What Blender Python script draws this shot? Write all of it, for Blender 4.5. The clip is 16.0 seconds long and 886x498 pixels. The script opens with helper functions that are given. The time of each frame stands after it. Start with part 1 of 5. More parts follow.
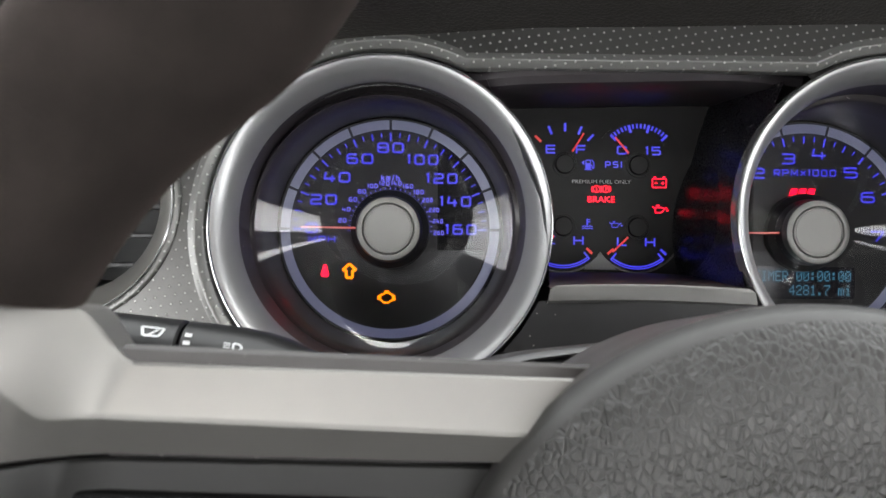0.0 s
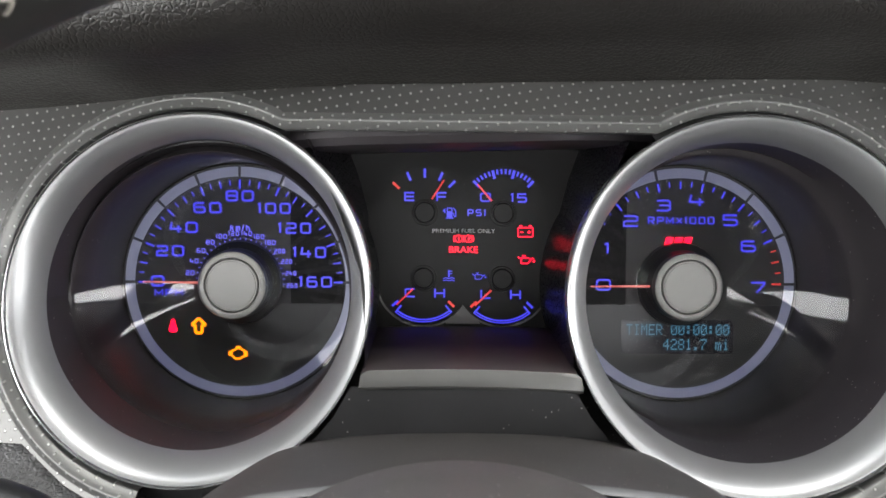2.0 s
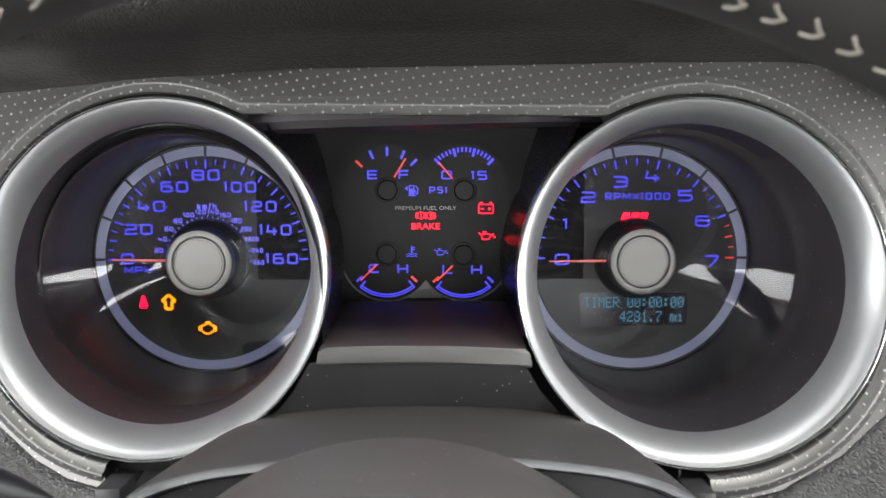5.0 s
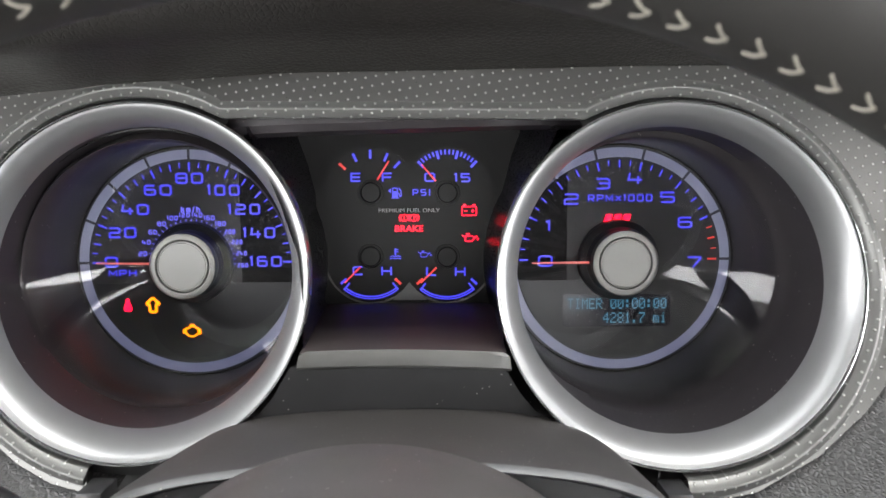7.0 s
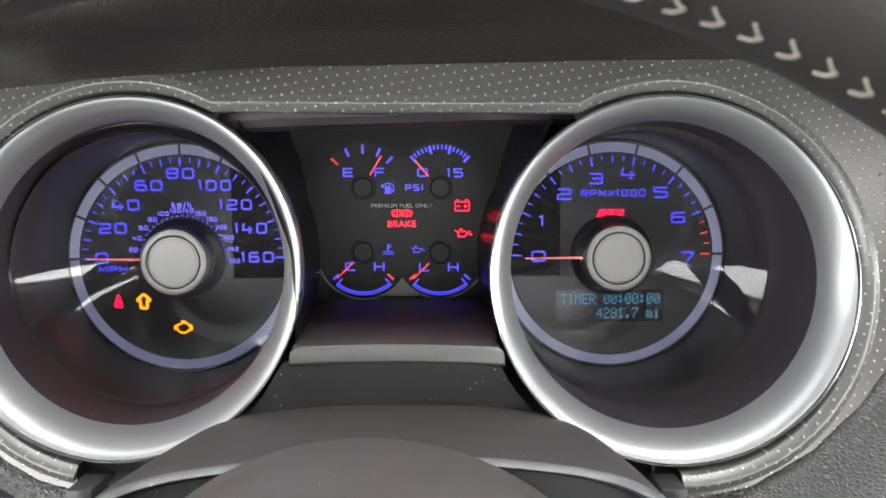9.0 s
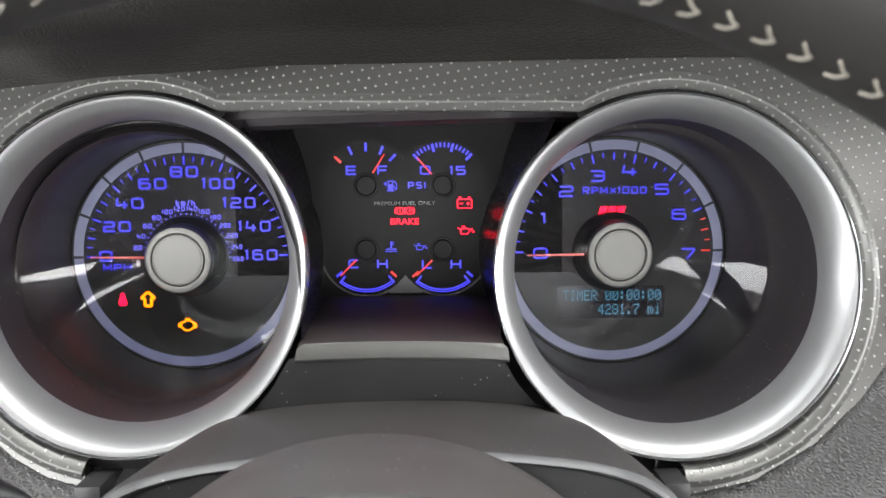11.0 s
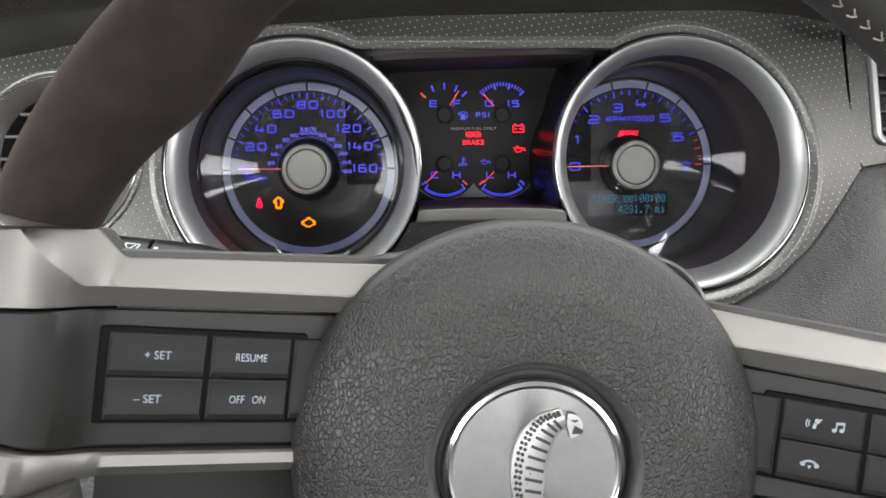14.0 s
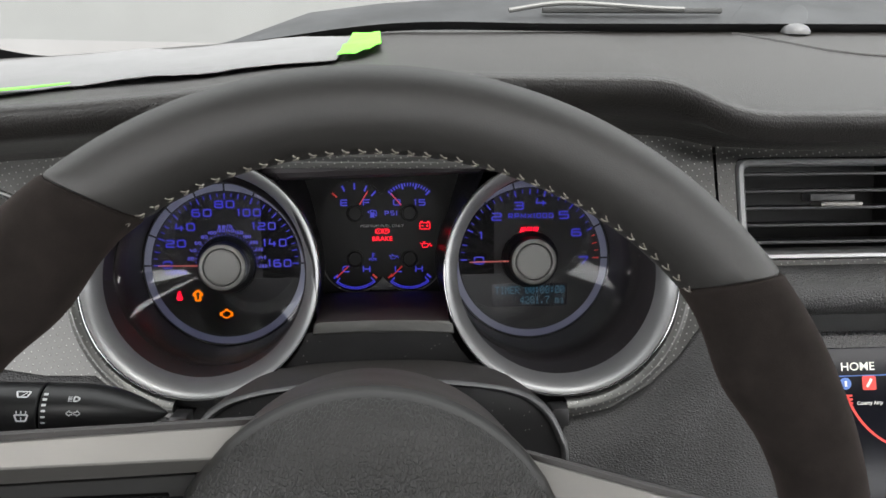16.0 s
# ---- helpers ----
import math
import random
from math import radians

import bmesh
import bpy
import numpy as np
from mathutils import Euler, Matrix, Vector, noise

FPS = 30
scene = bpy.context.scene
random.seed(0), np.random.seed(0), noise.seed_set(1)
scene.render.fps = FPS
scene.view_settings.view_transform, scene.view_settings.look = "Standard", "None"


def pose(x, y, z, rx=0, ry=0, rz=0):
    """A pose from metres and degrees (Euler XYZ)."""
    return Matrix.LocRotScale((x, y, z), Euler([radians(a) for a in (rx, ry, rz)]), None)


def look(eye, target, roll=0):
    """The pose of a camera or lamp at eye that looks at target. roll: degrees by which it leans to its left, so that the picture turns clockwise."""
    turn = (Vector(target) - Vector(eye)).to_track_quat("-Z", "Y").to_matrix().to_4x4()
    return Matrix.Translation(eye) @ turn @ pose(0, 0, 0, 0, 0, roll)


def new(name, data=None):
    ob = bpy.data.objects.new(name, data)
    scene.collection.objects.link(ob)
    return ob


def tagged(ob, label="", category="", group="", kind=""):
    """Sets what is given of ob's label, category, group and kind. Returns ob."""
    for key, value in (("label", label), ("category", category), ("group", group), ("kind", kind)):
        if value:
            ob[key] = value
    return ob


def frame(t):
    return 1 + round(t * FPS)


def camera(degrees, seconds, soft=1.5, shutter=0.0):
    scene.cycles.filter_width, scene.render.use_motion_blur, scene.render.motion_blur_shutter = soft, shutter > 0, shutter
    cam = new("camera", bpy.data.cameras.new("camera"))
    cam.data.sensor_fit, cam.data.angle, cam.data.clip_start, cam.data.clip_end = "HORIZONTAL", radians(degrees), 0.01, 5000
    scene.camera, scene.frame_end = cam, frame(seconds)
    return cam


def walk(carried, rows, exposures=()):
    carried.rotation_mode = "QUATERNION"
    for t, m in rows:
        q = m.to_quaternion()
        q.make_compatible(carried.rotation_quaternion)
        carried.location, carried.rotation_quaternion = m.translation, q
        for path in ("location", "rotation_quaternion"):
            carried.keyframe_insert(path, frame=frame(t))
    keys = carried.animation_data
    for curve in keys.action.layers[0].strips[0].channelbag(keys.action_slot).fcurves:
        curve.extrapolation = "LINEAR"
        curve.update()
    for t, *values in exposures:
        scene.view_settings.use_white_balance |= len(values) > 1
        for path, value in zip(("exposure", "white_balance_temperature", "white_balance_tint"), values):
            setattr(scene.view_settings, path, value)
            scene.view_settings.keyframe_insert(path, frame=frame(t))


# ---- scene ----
cam = camera(58.8, 16.0, soft=1.5)
# a phone's small lens, focused on the dials
cam.data.dof.use_dof, cam.data.dof.focus_distance, cam.data.dof.aperture_fstop = True, 0.43, 32.0
# All of the car is laid out in the instrument panel's own frame (x right, y towards the windscreen, z up the dial faces);
# CAR leans that frame as the panel leans in the car and lifts it to its height over the ground.
CAR = pose(0, 0, 0.95, -14, 0, 0)
ROWS = [
    (0, -0.0834, -0.4067, -0.0082, 89.76, -0.44, -0.61),
    (0.5, -0.0607, -0.4084, 0.0014, 89.42, -0.39, -0.54),
    (1, -0.0207, -0.3813, 0.0178, 89.0, -0.35, 0.06),
    (1.5, -0.0057, -0.3746, 0.0335, 87.72, -0.32, 0.38),
    (2, -0.0072, -0.3838, 0.0363, 87.06, -0.23, 0.06),
    (2.5, 0.008, -0.3693, 0.0415, 85.29, -0.14, 0.14),
    (3, 0.0244, -0.3701, 0.0464, 84.65, -0.0, 0.1),
    (3.5, 0.0199, -0.3843, 0.047, 84.42, 0.12, 0.03),
    (4, 0.0066, -0.3968, 0.0476, 84.45, 0.08, -0.48),
    (4.5, 0.0072, -0.3933, 0.044, 84.36, 0.12, -0.44),
    (7, 0.0146, -0.3943, 0.0472, 84.01, 0.32, -0.73),
    (7.5, 0.017, -0.3941, 0.0476, 83.89, 0.36, -0.75),
    (8, 0.0161, -0.3918, 0.0455, 84.01, 0.34, -0.96),
    (8.5, 0.0161, -0.3916, 0.0458, 83.91, 0.32, -1.02),
    (9, 0.0145, -0.393, 0.0455, 83.9, 0.35, -1.27),
    (11.5, 0.0111, -0.3969, 0.0466, 83.55, 0.48, -1.57),
    (12, 0.0109, -0.4024, 0.0483, 83.43, 0.53, -1.62),
    (12.5, 0.0094, -0.4071, 0.0495, 83.37, 0.6, -1.95),
    (13, 0.0018, -0.4508, 0.0401, 83.46, 0.56, -1.88),
    (13.5, -0.0284, -0.4958, -0.0011, 84.22, 0.66, -2.85),
    (14, -0.0483, -0.5267, -0.0027, 84.38, 0.8, -3.29),
    (14.5, -0.0612, -0.5353, 0.0123, 84.25, 0.75, -3.7),
    (15, -0.0622, -0.5454, 0.0463, 83.61, 0.64, -3.68),
    (15.5, -0.0369, -0.5533, 0.0691, 83.56, 0.62, -3.56),
    (16, 0.0074, -0.5555, 0.07, 83.66, 0.58, -3.97),
]
walk(cam, [(t, CAR @ pose(x, y, z, rx, ry, rz)) for t, x, y, z, rx, ry, rz in ROWS], exposures=[(0.0, 3.6), (0.5, 3.8), (1.0, 3.8), (1.5, 3.8), (3.0, 3.78), (4.5, 3.85), (7.0, 4.0), (12.5, 4.1), (13.0, 4.0), (13.5, 3.62), (14.5, 3.57), (15.0, 3.4), (15.5, 2.85), (16.0, 2.8)])

# ---- light: an overcast sky through the windscreen and the side windows ----
world = bpy.data.worlds.new("sky")
scene.world = world
world.use_nodes = True
wt = world.node_tree
sky = wt.nodes.new("ShaderNodeTexSky")
sky.sky_type, sky.sun_disc, sky.sun_elevation, sky.sun_rotation = "NISHITA", False, radians(62), radians(150)
grey = wt.nodes.new("ShaderNodeHueSaturation")
grey.inputs["Saturation"].default_value = 0.03
wt.links.new(sky.outputs["Color"], grey.inputs["Color"])
wt.links.new(grey.outputs["Color"], wt.nodes["Background"].inputs["Color"])
wt.nodes["Background"].inputs["Strength"].default_value = 0.15
sun_data = bpy.data.lights.new("sun", "SUN")
sun_data.energy, sun_data.angle, sun_data.color = 0.6, radians(60), (1.0, 0.96, 0.91)
sun = new("sun", sun_data)
sun.matrix_world = look((1.4, -2.6, 6.4), (0, 0, 1))


# ---- materials ----
def nodes_of(name):
    m = bpy.data.materials.new(name)
    m.use_nodes = True
    t = m.node_tree
    return m, t, t.nodes["Principled BSDF"]


def node(t, kind, **values):
    n = t.nodes.new("ShaderNode" + kind)
    for key, value in values.items():
        if key in n.inputs:
            n.inputs[key].default_value = value
    return n


def math_node(t, op, a, b=None, c=None):
    n = t.nodes.new("ShaderNodeMath")
    n.operation = op
    for i, v in enumerate((a, b, c)):
        if v is None:
            continue
        if isinstance(v, (int, float)):
            n.inputs[i].default_value = v
        else:
            t.links.new(v, n.inputs[i])
    return n.outputs[0]


def surface(name, color, rough, metal=0.0, vary=0.15, vary_scale=30.0, fine=900.0, fine_bump=0.0, cells=0.0, cell_bump=0.0, coat=0.0, dust=0.0, dust_scale=380.0, spec=0.5, rough_vary=0.15, stretch=(1, 1, 1), crease=0.26, bend=1.1):
    """A surface with stains at one scale, grain at another, leather cells and dust specks where wanted."""
    m, t, p = nodes_of(name)
    link = t.links.new
    co = node(t, "TexCoord").outputs["Object"]
    mp = node(t, "Mapping")
    mp.inputs["Scale"].default_value = stretch
    link(co, mp.inputs["Vector"])
    co = mp.outputs["Vector"]
    big = node(t, "TexNoise", Scale=vary_scale, Detail=6.0, Roughness=0.6)
    link(co, big.inputs["Vector"])
    small = node(t, "TexNoise", Scale=fine, Detail=3.0)
    link(co, small.inputs["Vector"])
    ramp = t.nodes.new("ShaderNodeMapRange")
    ramp.inputs["From Min"].default_value, ramp.inputs["From Max"].default_value = 0.3, 0.7
    ramp.inputs["To Min"].default_value, ramp.inputs["To Max"].default_value = 1 - vary, 1 + vary
    link(big.outputs["Fac"], ramp.inputs["Value"])
    mul = t.nodes.new("ShaderNodeVectorMath")
    mul.operation = "SCALE"
    mul.inputs[0].default_value = color
    link(ramp.outputs["Result"], mul.inputs["Scale"])
    out = mul.outputs["Vector"]
    rmin = math_node(t, "MULTIPLY_ADD", small.outputs["Fac"], rough_vary, rough - rough_vary / 2)
    if dust:
        speck = node(t, "TexVoronoi", Scale=dust_scale, Randomness=1.0)
        link(co, speck.inputs["Vector"])
        near = math_node(t, "LESS_THAN", speck.outputs["Distance"], 0.11)
        some = node(t, "TexNoise", Scale=70.0, Detail=2.0)
        link(co, some.inputs["Vector"])
        keep = math_node(t, "GREATER_THAN", some.outputs["Fac"], 0.50)
        rare = math_node(t, "GREATER_THAN", node_channel(t, speck.outputs["Color"]), 0.55)
        fac = math_node(t, "MULTIPLY", math_node(t, "MULTIPLY", near, keep), math_node(t, "MULTIPLY", rare, dust))
        mix = t.nodes.new("ShaderNodeMix")
        mix.data_type = "RGBA"
        link(fac, mix.inputs["Factor"])
        link(out, mix.inputs[6])
        mix.inputs[7].default_value = (0.5, 0.48, 0.45, 1)
        out = mix.outputs[2]
    link(out, p.inputs["Base Color"])
    link(rmin, p.inputs["Roughness"])
    p.inputs["Metallic"].default_value = metal
    p.inputs["Specular IOR Level"].default_value = spec
    p.inputs["Coat Weight"].default_value = coat
    normal = None
    if cells:
        warp = node(t, "TexNoise", Scale=cells * 0.35, Detail=2.0)
        link(co, warp.inputs["Vector"])
        add = t.nodes.new("ShaderNodeVectorMath")
        add.operation = "MULTIPLY_ADD"
        link(warp.outputs["Color"], add.inputs[0])
        add.inputs[1].default_value = (bend / cells,) * 3
        link(co, add.inputs[2])
        vor = t.nodes.new("ShaderNodeTexVoronoi")
        vor.feature = "DISTANCE_TO_EDGE"
        vor.inputs["Scale"].default_value = cells
        link(add.outputs["Vector"], vor.inputs["Vector"])
        edge = t.nodes.new("ShaderNodeMapRange")
        edge.interpolation_type = "SMOOTHSTEP"
        edge.inputs["From Max"].default_value = crease
        link(vor.outputs["Distance"], edge.inputs["Value"])
        b = node(t, "Bump", Strength=cell_bump, Distance=0.28 / cells)
        link(edge.outputs["Result"], b.inputs["Height"])
        normal = b.outputs["Normal"]
    if fine_bump:
        b2 = node(t, "Bump", Strength=fine_bump, Distance=0.3 / fine)
        link(small.outputs["Fac"], b2.inputs["Height"])
        if normal is not None:
            link(normal, b2.inputs["Normal"])
        normal = b2.outputs["Normal"]
    if normal is not None:
        link(normal, p.inputs["Normal"])
    return m


def node_channel(t, color):
    s = t.nodes.new("ShaderNodeSeparateColor")
    t.links.new(color, s.inputs["Color"])
    return s.outputs["Red"]


def dotted(name, base, dot, pitch=0.0042, radius=0.00062, metal=0.92):
    """Dark metallic trim with a staggered field of small raised dots."""
    m, t, p = nodes_of(name)
    link = t.links.new
    sep = t.nodes.new("ShaderNodeSeparateXYZ")
    link(node(t, "TexCoord").outputs["Object"], sep.inputs["Vector"])
    u, v = sep.outputs["X"], sep.outputs["Z"]
    uu = math_node(t, "ADD", math_node(t, "MULTIPLY", u, 0.985), math_node(t, "MULTIPLY", v, 0.17))
    vv = math_node(t, "SUBTRACT", math_node(t, "MULTIPLY", v, 0.985), math_node(t, "MULTIPLY", u, 0.17))
    tall = pitch * 1.732

    def lattice(du, dv):
        a = math_node(t, "MULTIPLY", math_node(t, "SUBTRACT", math_node(t, "FRACT", math_node(t, "ADD", math_node(t, "DIVIDE", uu, pitch), 50 + du)), 0.5), pitch)
        b = math_node(t, "MULTIPLY", math_node(t, "SUBTRACT", math_node(t, "FRACT", math_node(t, "ADD", math_node(t, "DIVIDE", vv, tall), 50 + dv)), 0.5), tall)
        return math_node(t, "SQRT", math_node(t, "ADD", math_node(t, "MULTIPLY", a, a), math_node(t, "MULTIPLY", b, b)))

    d = math_node(t, "MINIMUM", lattice(0.0, 0.0), lattice(0.5, 0.5))
    fall = t.nodes.new("ShaderNodeMapRange")
    fall.interpolation_type = "SMOOTHSTEP"
    fall.inputs["From Min"].default_value, fall.inputs["From Max"].default_value = radius * 0.6, radius * 1.25
    fall.inputs["To Min"].default_value, fall.inputs["To Max"].default_value = 1.0, 0.0
    link(d, fall.inputs["Value"])
    mix = t.nodes.new("ShaderNodeMix")
    mix.data_type = "RGBA"
    link(fall.outputs["Result"], mix.inputs["Factor"])
    mix.inputs[6].default_value, mix.inputs[7].default_value = (*base, 1), (*dot, 1)
    grain = node(t, "TexNoise", Scale=1500.0, Detail=2.0)
    link(node(t, "TexCoord").outputs["Object"], grain.inputs["Vector"])
    link(mix.outputs[2], p.inputs["Base Color"])
    link(math_node(t, "MULTIPLY_ADD", grain.outputs["Fac"], 0.06, 0.26), p.inputs["Roughness"])
    p.inputs["Metallic"].default_value = metal
    b = node(t, "Bump", Strength=0.8, Distance=0.0004)
    link(fall.outputs["Result"], b.inputs["Height"])
    b2 = node(t, "Bump", Strength=0.04, Distance=0.0001)
    link(grain.outputs["Fac"], b2.inputs["Height"])
    link(b.outputs["Normal"], b2.inputs["Normal"])
    link(b2.outputs["Normal"], p.inputs["Normal"])
    return m


def lit(name, color, strength, base=None):
    m, t, p = nodes_of(name)
    p.inputs["Base Color"].default_value = (*(base or color), 1)
    p.inputs["Roughness"].default_value = 0.5
    p.inputs["Emission Color"].default_value = (*color, 1)
    p.inputs["Emission Strength"].default_value = strength * 0.1
    return m


def clear(name, tint=(1, 1, 1), ior=1.45, rough=0.01):
    """A thin clear sheet: what lies behind shows through it, and its gloss grows at grazing angles."""
    m, t, p = nodes_of(name)
    t.nodes.remove(p)
    a = node(t, "BsdfTransparent", Color=(*tint, 1))
    g = node(t, "BsdfGlossy", Roughness=rough)
    f = node(t, "Fresnel", IOR=ior)
    mix = t.nodes.new("ShaderNodeMixShader")
    t.links.new(f.outputs[0], mix.inputs["Fac"])
    t.links.new(a.outputs[0], mix.inputs[1])
    t.links.new(g.outputs[0], mix.inputs[2])
    t.links.new(mix.outputs[0], t.nodes["Material Output"].inputs["Surface"])
    return m


M_BLACK = surface("black_moulded_plastic", (0.024, 0.024, 0.025), 0.42, vary=0.2, fine=1600, fine_bump=0.15, dust=0.7)
M_BLACK_SMOOTH = surface("smooth_black_plastic", (0.004, 0.004, 0.005), 0.28, vary=0.2, fine=1200, fine_bump=0.04, dust=0.6, spec=0.45)
M_SHROUD = surface("column_plastic", (0.030, 0.0272, 0.0262), 0.5, vary=0.15, fine=2200, fine_bump=0.2, dust=0.6, dust_scale=520.0)
M_BAG_EDGE = surface("smooth_airbag_vinyl", (0.017, 0.0165, 0.0158), 0.48, vary=0.1, fine=2200, fine_bump=0.2)
M_BOSS = surface("brownish_hub_plastic", (0.045, 0.040, 0.0385), 0.42, vary=0.12, fine=2200, fine_bump=0.15, dust=0.6)
M_SHELF = surface("dusty_black_plastic", (0.040, 0.033, 0.033), 0.5, vary=0.2, fine=1600, fine_bump=0.12, dust=0.5, dust_scale=900.0, spec=0.4)
M_POD = surface("dark_grey_pod_plastic", (0.0125, 0.0124, 0.0120), 0.42, vary=0.12, fine=2400, fine_bump=0.15, spec=0.28)
M_TUBE = surface("dial_well_plastic", (0.024, 0.021, 0.023), 0.42, vary=0.15, fine=1500, fine_bump=0.08, dust=0.5)
M_CHROME = surface("satin_chrome", (0.315, 0.317, 0.321), 0.35, metal=0.75, vary=0.02, vary_scale=60, fine=3000, rough_vary=0.0)
M_EDGE = surface("bright_chrome_edge", (0.46, 0.463, 0.467), 0.16, metal=0.9, vary=0.02, rough_vary=0.03)
M_GAP_SHADE = surface("matt_black_gap_shade", (0.003, 0.003, 0.003), 0.7, vary=0.1, spec=0.08)
M_LIP_GREY = surface("satin_grey_lip", (0.085, 0.085, 0.087), 0.36, vary=0.08, fine=2200, fine_bump=0.08, dust=0.6)
M_BRIGHT = surface("polished_chrome", (0.78, 0.78, 0.8), 0.08, metal=1.0, vary=0.02, rough_vary=0.04)
M_CAP = surface("brushed_cap", (0.165, 0.163, 0.155), 0.45, metal=0.35, vary=0.04, fine=2500, fine_bump=0.04)
M_SILVER = surface("satin_silver_paint", (0.18, 0.175, 0.165), 0.42, metal=0.8, vary=0.04, fine=3000, fine_bump=0.05)
M_BADGE = surface("brushed_badge_metal", (0.19, 0.188, 0.186), 0.30, metal=1.0, vary=0.05, vary_scale=200, fine=2500, fine_bump=0.05)
brush = node(M_BADGE.node_tree, "Tangent")
brush.direction_type, brush.axis = "RADIAL", "Y"
M_BADGE.node_tree.links.new(brush.outputs[0], M_BADGE.node_tree.nodes["Principled BSDF"].inputs["Tangent"])
M_BADGE.node_tree.nodes["Principled BSDF"].inputs["Anisotropic"].default_value = 0.95
M_EMBLEM = surface("satin_emblem_metal", (0.34, 0.34, 0.34), 0.3, metal=0.7, vary=0.05)
M_PILLAR = surface("light_grey_pillar_fabric", (0.16, 0.158, 0.153), 0.85, vary=0.06, fine=2200, fine_bump=0.25)
M_STRIP = surface("grey_satin_strip", (0.098, 0.097, 0.094), 0.38, metal=0.5, vary=0.06, fine=2500, fine_bump=0.05)
M_TRIM = dotted("dotted_metal_trim", (0.083, 0.082, 0.079), (0.29, 0.29, 0.276), radius=0.00052)
M_LIP = dotted("dotted_metal_lip", (0.122, 0.122, 0.117), (0.32, 0.32, 0.305), radius=0.00052, metal=0.4)
M_DASH = surface("dash_leather", (0.0130, 0.0114, 0.0103), 0.43, vary=0.12, vary_scale=14, cells=480, cell_bump=0.3, fine=2500, fine_bump=0.05, spec=0.65, crease=0.2, bend=0.5)
M_KNEE = surface("dark_grained_vinyl", (0.035, 0.0348, 0.0352), 0.36, vary=0.12, cells=520, cell_bump=0.5, stretch=(0.95, 0.6, 1.35), fine=2500, fine_bump=0.04, crease=0.34, bend=0.6)
M_RIM = surface("smooth_rim_leather", (0.0210, 0.0199, 0.0187), 0.54, vary=0.12, cells=1500, cell_bump=0.15, fine=3000, fine_bump=0.06, spec=0.75)
M_SUEDE = surface("brown_black_suede", (0.0148, 0.0120, 0.0109), 0.95, vary=0.28, vary_scale=90, fine=2200, fine_bump=0.9, spec=0.12)
M_SUEDE.node_tree.nodes["Principled BSDF"].inputs["Sheen Weight"].default_value = 0.07
M_SUEDE.node_tree.nodes["Principled BSDF"].inputs["Sheen Tint"].default_value = (0.55, 0.42, 0.37, 1)
M_BAG = surface("grained_airbag_vinyl", (0.0145, 0.0142, 0.0134), 0.45, vary=0.1, cells=520, cell_bump=0.65, stretch=(1.3, 0.5, 0.85), fine=2500, fine_bump=0.05, crease=0.2, bend=0.6)
M_THREAD = surface("pale_thread", (0.23, 0.215, 0.185), 0.7, vary=0.2, vary_scale=300)
M_DIAL = surface("dial_face_print", (0.026, 0.025, 0.025), 0.55, vary=0.1, fine=4000, fine_bump=0.15)
M_PANEL = surface("dial_panel_dark", (0.012, 0.012, 0.013), 0.4, vary=0.1, fine=3000, fine_bump=0.05)
M_GAUGES = surface("matt_gauge_panel", (0.0075, 0.0071, 0.0071), 0.6, vary=0.1, fine=3000, fine_bump=0.05, spec=0.2)
M_FIELD = surface("smooth_gauge_field", (0.0055, 0.0053, 0.0053), 0.45, vary=0.1, fine=3000, fine_bump=0.03, spec=0.18)
M_PAPER = surface("white_paper", (0.152, 0.152, 0.154), 0.7, vary=0.06, vary_scale=25, fine=800, fine_bump=0.1)
M_TAPE = surface("green_tape", (0.16, 0.72, 0.04), 0.5, vary=0.15, vary_scale=60, fine=1500, fine_bump=0.1)
M_RUBBER = surface("black_rubber", (0.01, 0.01, 0.01), 0.6, vary=0.2)
M_LINER = surface("grey_headliner", (0.38, 0.37, 0.36), 0.9, vary=0.08, fine=2000, fine_bump=0.3)
M_COWL = surface("weathered_black_cowl", (0.045, 0.046, 0.048), 0.7, vary=0.3, vary_scale=12, fine=900, fine_bump=0.2, spec=0.12)
M_DOOR = surface("dark_door_trim", (0.04, 0.04, 0.04), 0.6, vary=0.1, cells=420, cell_bump=0.3)
M_FLOOR = surface("grey_floor", (0.5, 0.5, 0.48), 0.6, vary=0.15, vary_scale=3)
M_WALL = surface("white_wall", (0.135, 0.134, 0.132), 0.8, vary=0.05, vary_scale=2)
M_BLUE = lit("blue_backlight", (0.06, 0.055, 0.95), 0.78, (0.03, 0.03, 0.04))
M_BLUE_DIM = lit("dim_blue_backlight", (0.13, 0.12, 0.8), 1.1, (0.03, 0.03, 0.04))
M_RED = lit("red_backlight", (1.0, 0.001, 0.019), 3.6, (0.05, 0.01, 0.01))
M_NEEDLE = lit("red_needle", (1.0, 0.04, 0.03), 0.38, (0.5, 0.06, 0.05))
M_POINTER = lit("pale_red_pointer", (1.0, 0.12, 0.10), 0.30, (0.55, 0.22, 0.2))
M_AMBER = lit("amber_backlight", (1.0, 0.19, 0.0), 2.2, (0.05, 0.02, 0.01))
M_CYAN = lit("display_segments", (0.08, 0.33, 0.5), 0.5, (0.03, 0.05, 0.07))
M_BAND = lit("lit_grey_band", (0.14, 0.15, 0.36), 0.24, (0.25, 0.26, 0.28))
M_HOOD = surface("dark_car_paint", (0.055, 0.058, 0.062), 0.35, vary=0.1, vary_scale=4, spec=0.4)
M_KEY = surface("black_switch_plastic", (0.006, 0.006, 0.0068), 0.42, vary=0.1, fine=2000, fine_bump=0.06, spec=0.2)
